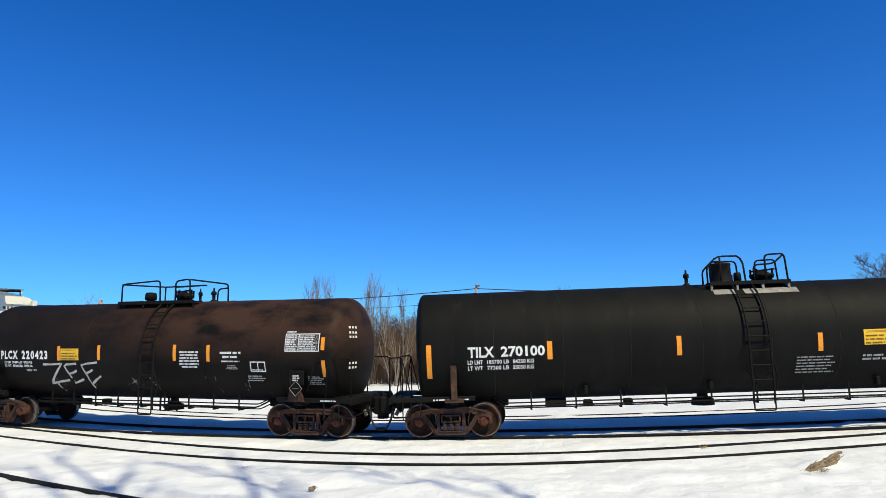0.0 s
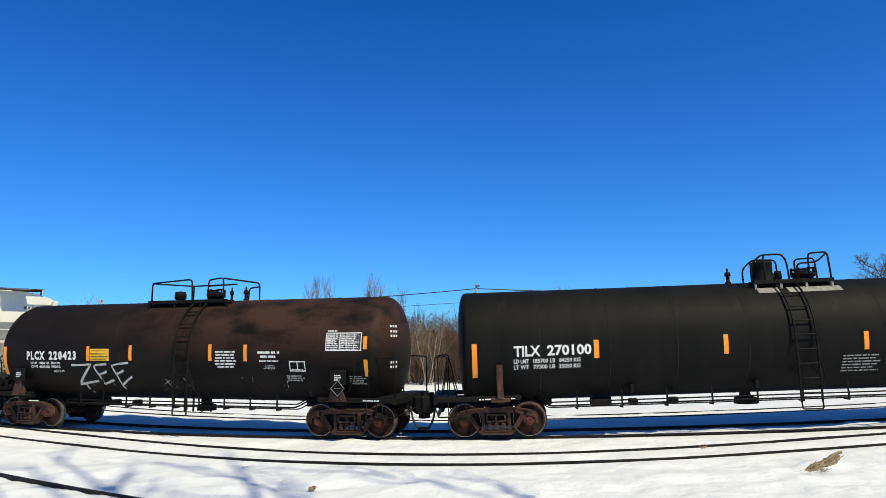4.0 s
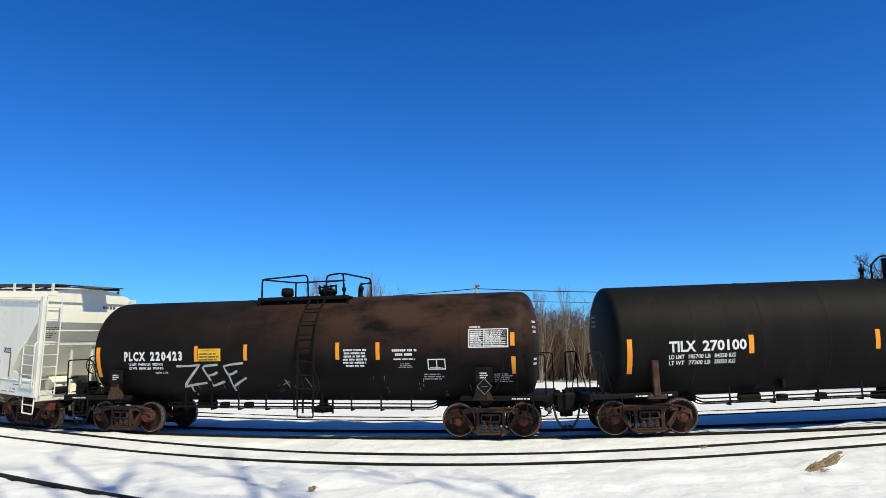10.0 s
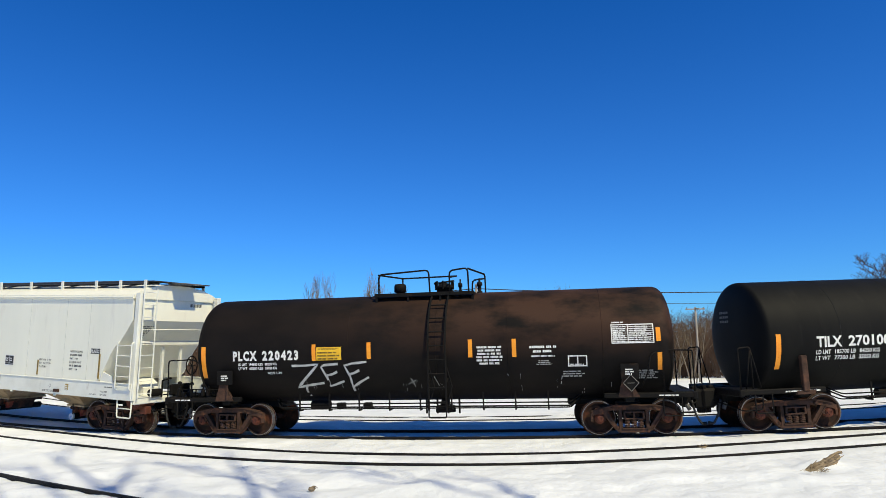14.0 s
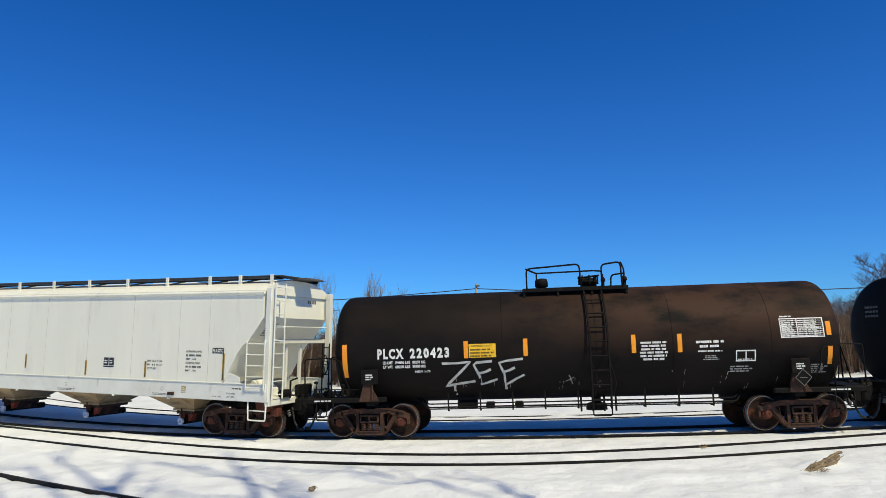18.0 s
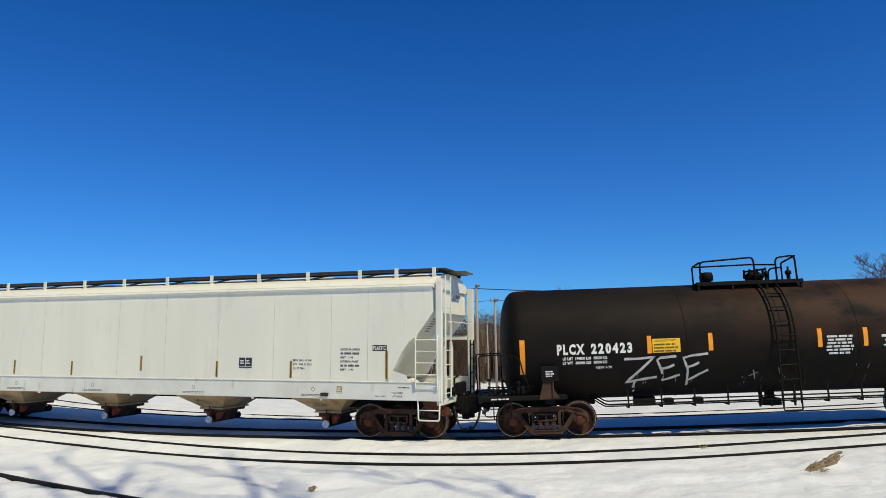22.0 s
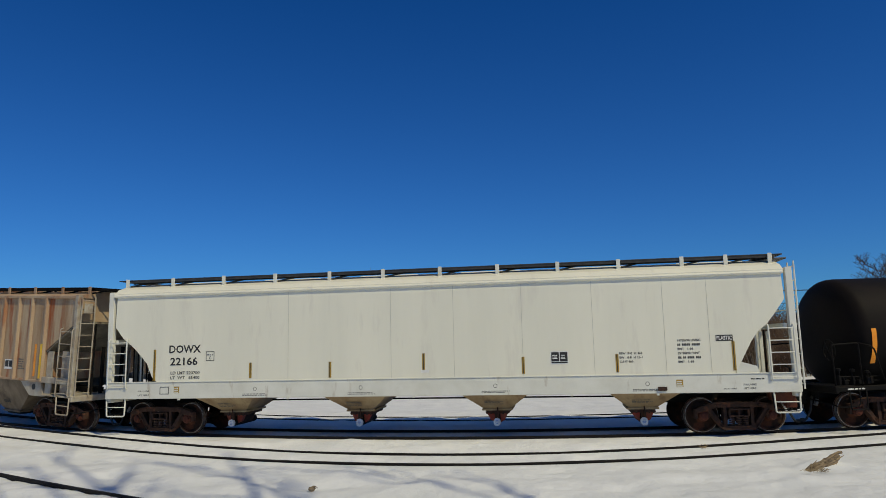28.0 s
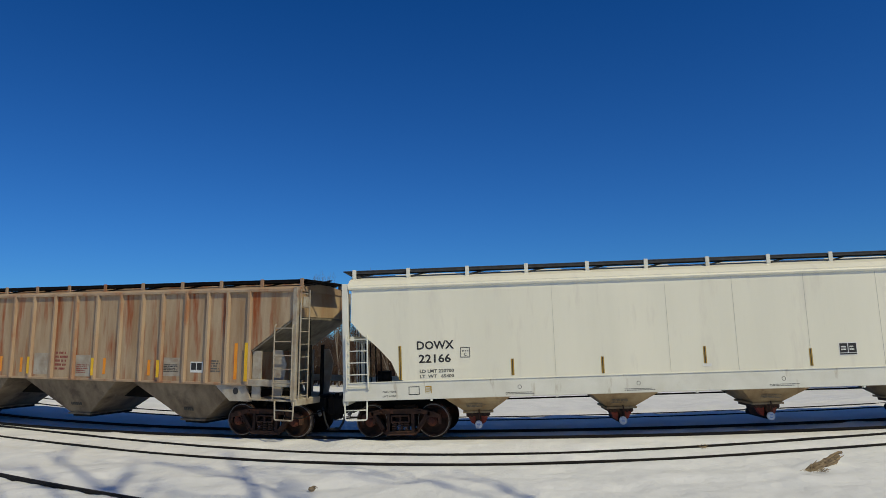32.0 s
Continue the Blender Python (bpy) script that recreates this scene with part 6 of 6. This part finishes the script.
def rusty_hopper():
    mid, half = -21.2, 13.26 * LX / 2
    X = lambda a: (a - mid) * LX
    W = 1.46
    e = car_root("covered_hopper_car", "rust-streaked tan ribbed covered hopper car with three bays", "hopper car")
    far = 2 * mid
    flip = lambda a: far - a
    outline = [(flip(-13.18), 3.98), (-13.18, 3.98), (-13.15, 3.27), (-14.53, 2.35), (-14.53, 1.46), (flip(-14.53), 1.46), (flip(-14.53), 2.35), (flip(-13.15), 3.27)]
    bm = bmesh.new()
    prism(bm, [(X(a), z) for a, z in outline], -W, W)
    part("body", bm, RUSTY_SIDE, e, "tan side sheets streaked with orange rust")
    bm = bmesh.new()
    cross = [(-W - 0.05, 3.96), (-W - 0.05, 4.02), (-0.9, 4.14), (-0.4, 4.2), (0.4, 4.2), (0.9, 4.14), (W + 0.05, 4.02), (W + 0.05, 3.96)]
    a = [bm.verts.new((X(flip(-13.15)), y, z)) for y, z in cross]
    b = [bm.verts.new((X(-13.15), y, z)) for y, z in cross]
    bm.faces.new(a)
    bm.faces.new(b[::-1])
    for k in range(len(cross)):
        bm.faces.new((a[k], b[k], b[(k + 1) % len(cross)], a[(k + 1) % len(cross)]))
    part("roof", bm, RUSTY_RIB, e)
    ribs = [-14.60, -15.32, -15.99, -16.76, -17.61, -18.36, -19.20, -20.12, -20.97, -21.87, -22.78, -23.61, -24.46, -25.3, -26.15, -27.0, -27.8]
    for s in (-1, 1):
        for aa in ribs:
            bm = bmesh.new()
            x = X(aa)
            v = []
            for z in (1.44, 3.97):
                v.append([bm.verts.new((x + dx, s * (W + dy), z)) for dx, dy in ((-0.062, 0.0), (-0.036, 0.085), (0.036, 0.085), (0.062, 0.0))])
            for k in range(3):
                bm.faces.new((v[0][k], v[0][k + 1], v[1][k + 1], v[1][k]))
            bm.faces.new(v[0])
            bm.faces.new(v[1][::-1])
            part("side_rib", bm, RUSTY_RIB, e, "vertical pressed steel rib")
        bm = bmesh.new()
        box(bm, X(flip(-14.5)), X(-14.5), s * W - 0.02, s * W + 0.06, 1.40, 1.47, 0.01)
        part("bottom_chord", bm, RUSTY_RIB, e)
        bm = bmesh.new()
        box(bm, X(flip(-13.15)), X(-13.15), s * (W + 0.03) - 0.04, s * (W + 0.03) + 0.06, 3.94, 4.03, 0.015)
        part("top_chord", bm, RUSTY_RIB, e)
        for aa in (-13.12, flip(-13.12)):
            bm = bmesh.new()
            box(bm, X(aa) - 0.07, X(aa) + 0.07, s * (W + 0.02) - 0.07, s * (W + 0.02) + 0.07, 1.02, 4.05, 0.01)
            part("corner_post", bm, RUSTY_PALE, e, "pale grey rust-stained corner post")
            bm = bmesh.new()
            q = 1 if aa > mid else -1
            box(bm, X(aa), X(aa) - q * 1.55, s * W - 0.04, s * W + 0.04, 1.40, 1.58, 0.012)
            part("side_sill", bm, RUSTY_PALE, e)
    for q in (1, -1):
        g = (lambda a: a) if q > 0 else flip
        for s in (-1, 1):
            bm = bmesh.new()
            prism(bm, [(X(g(-14.50)), 2.34), (X(g(-14.22)), 2.34), (X(g(-14.22)), 1.06), (X(g(-14.50)), 1.06)], s * 1.38 - 0.02, s * 1.38 + 0.02)
            part("bolster_web", bm, RUSTY_PALE, e, "pale grey web plate under the slope sheet")
            bm = bmesh.new()
            prism(bm, [(X(g(-13.90)), 2.36), (X(g(-13.62)), 2.36), (X(g(-13.48)), 2.0), (X(g(-13.62)), 1.06), (X(g(-13.90)), 1.06)], s * 1.30 - 0.02, s * 1.30 + 0.02)
            part("bolster_web", bm, RUSTY_PALE, e, "pale grey web plate under the slope sheet")
            bm = bmesh.new()
            prism(bm, [(X(g(-15.75)), 1.44), (X(g(-14.7)), 1.44), (X(g(-14.5)), 0.98), (X(g(-15.2)), 0.98)], s * 1.40 - 0.03, s * 1.40 + 0.03)
            part("bolster_gusset", bm, RUSTY_PALE, e, "pale grey gusset with a round hole")
            # flat black disc paints the dark of the round hole; none is cut
            bm = bmesh.new()
            lathe(bm, [(0.09, 0), (0.09, 0.01), (0, 0.01)], 14, Matrix.Translation((X(g(-15.0)), s * 1.432, 1.25)) @ (Matrix.Rotation(math.pi / 2, 4, "X") if s < 0 else ALONG_Y))
            part("gusset_hole_dark", bm, BLACK_MARK, e)
            for k in range(3):
                bm = bmesh.new()
                tube(bm, [(X(g(-13.25)) , s * (0.2 + 0.4 * k), 3.2), (X(g(-14.45)), s * (0.2 + 0.4 * k), 2.42)], 0.04, 5)
                part("slope_stiffener", bm, RUSTY_BAY, e)
        bm = bmesh.new()
        prism(bm, [(X(g(-13.16)), 3.26), (X(g(-14.5)), 2.36), (X(g(-14.5)), 2.30), (X(g(-13.16)), 3.20)], -W + 0.02, W - 0.02)
        part("slope_sheet", bm, RUSTY_SLOPE, e, "grey-green rust-stained slope sheet")
    hopper_ends(e, X, ((1, X(-13.05), X(-12.55)), (-1, X(flip(-13.05)), X(flip(-12.55)))), RUSTY_PALE, FRAME_BLACK, FRAME_BLACK)
    for q in (1, -1):
        g = (lambda a: a) if q > 0 else flip
        side_ladder(e, X(g(-13.70)), X(g(-13.14)), 1.05, 3.05, -W - 0.13, 6, RUSTY_PALE)
        end_ladder(e, X(g(-12.98)), -1.46, -1.02, 1.05, 4.0, 9, RUSTY_PALE)
        for y in (-0.9, 1.4):
            bm = bmesh.new()
            tube(bm, [(X(g(-13.02)), y, 1.05), (X(g(-13.02)), y, 3.2)], 0.03, 5)
            part("end_rod", bm, FRAME_BLACK, e)
    for c in (-21.15, -16.78, flip(-16.78)):
        bay(e, X(c), 2.05, 0.42, 0.33, 1.46, 1.45, 0.92, RUSTY_BAY, "large dark weathered discharge bay")
        bm = bmesh.new()
        box(bm, X(c) - 0.38, X(c) + 0.38, -0.86, 0.86, 0.26, 0.33, 0.01)
        part("bay_gate", bm, FRAME_BLACK, e)
        bars("chalk_scrawl", lambda x, z: -1.45 + (1.46 - z) * 0.49 - 0.02, X(c) - 0.25, X(c) + 0.25, 0.62, 0.78, 1, BLACK_MARK, e, seed=int(-c))
    bm = bmesh.new()
    box(bm, X(flip(-14)), X(-14), -0.28, 0.28, 0.86, 1.2)
    part("through_sill", bm, FRAME_BLACK, e)
    posts = [X(a) for a in (-13.2, -14.5, -15.9, -17.3, -18.8, -20.3, -21.8, -23.2, -24.6, -26.0, -27.4, -28.8)]
    running_boards(e, X(flip(-13.3)), X(-13.3), 4.30, posts, 0.86, RUSTY_RIB, FRAME_BLACK)
    for k in range(5):
        bm = bmesh.new()
        box(bm, X(-28.0 + 3.0 * k), X(-26.0 + 3.0 * k), -0.3, 0.3, 4.19, 4.27, 0.02)
        part("roof_hatch", bm, RUSTY_SIDE, e)
    bm = bmesh.new()
    box(bm, X(-13.4), X(-12.72), -0.95, 0.6, 4.20, 4.25, 0.01)
    part("end_board", bm, FRAME_BLACK, e)
    on = lambda x, z: -W - 0.006
    rib = lambda x, z: -W - 0.092
    for aa, z0, z1, f in ((-15.02, 1.56, 2.54, on), (-14.62, 1.52, 2.56, rib), (-17.65, 1.56, 2.05, rib), (-20.14, 1.56, 2.08, rib), (-22.80, 1.56, 2.08, rib), (-18.05, 1.60, 2.05, on), (-19.75, 1.60, 2.08, on), (-23.2, 1.60, 2.05, on), (-24.1, 1.6, 2.08, on)):
        stripe(e, f, X(aa) - 0.055, X(aa) + 0.055, z0, z1, YELLOW if f is rib else ORANGE, 0.0, 2, "yellow reflective stripe")
    bm = bmesh.new()
    mark_quad(bm, on, X(-16.55), X(-16.12), 1.72, 2.02, 1)
    part("stencil_panel", bm, WHITE_MARK, e)
    bm = bmesh.new()
    for u in (-16.52, -16.325):
        mark_quad(bm, lambda x, z: -W - 0.010, X(u), X(u + 0.17), 1.79, 1.99, 1)
    part("consolidated_stencil", bm, BLACK_MARK, e)
    for a0, a1, z0, z1, mt, sd in ((-17.5, -16.95, 1.72, 1.95, BLACK_MARK, 41), (-21.75, -21.2, 1.7, 2.3, RED_MARK, 42), (-20.85, -20.35, 1.62, 1.9, RED_MARK, 43), (-15.85, -15.5, 1.75, 2.1, FAINT_MARK, 44)):
        bars("small_stencil", on, X(a0), X(a1), z0, z1, 5, mt, e, seed=sd)
    for a0, a1, z0, z1 in ((-22.65, -22.05, 1.55, 2.2), (-20.9, -20.3, 1.52, 2.15), (-17.52, -16.92, 1.6, 2.12)):
        bm = bmesh.new()
        mark_quad(bm, lambda x, z: -W - 0.003, X(a0), X(a1), z0, z1, 1)
        part("patch_panel", bm, RUSTY_PALE, e, "pale grey repainted patch")
    bm = bmesh.new()
    box(bm, X(-12.96), X(-12.93), -1.40, -1.12, 3.5, 3.8, 0.01)
    part("end_placard", bm, RUSTY_PALE, e, "small pale notice board")
    truck(e, -half, -half * KAPPA)
    truck(e, half + 0.2, half * KAPPA)
    fill_gauge(e)
    CARS.append((e, START - 37.3, half))


black_tank_car()
brown_tank_car()
white_hopper()
rusty_hopper()


# ---------------------------------------------------------------- motion of the train
def travel(t):
    u = t / 32
    c = (-206.5763, 630.9896, -720.4676, 401.9792, -137.6293, 62.8291, 3.4316, 0.0)
    x = 0.0
    for k in c:
        x = x * u + k
    return x


def car_pose(s, half):
    a, b = track_at(s - half), track_at(s + half)
    x = (b - a).normalized()
    y = Vector((0, 0, 1)).cross(x).normalized()
    m = Matrix((x, y, x.cross(y))).transposed().to_4x4()
    m.translation = (a + b) / 2
    return m


def motions():
    for car, s0, half in CARS:
        walk(car, [(0.5 * k, car_pose(s0 + travel(0.5 * k), half)) for k in range(65)])
    rolls = [(0.25 * k, Matrix.Rotation(travel(0.25 * k) / 0.457, 4, "Y")) for k in range(129)]
    for w, s in TURNING:
        walk(w, [(t, Matrix.Translation((BASE * s, 0, 0.457)) @ m) for t, m in rolls])


motions()
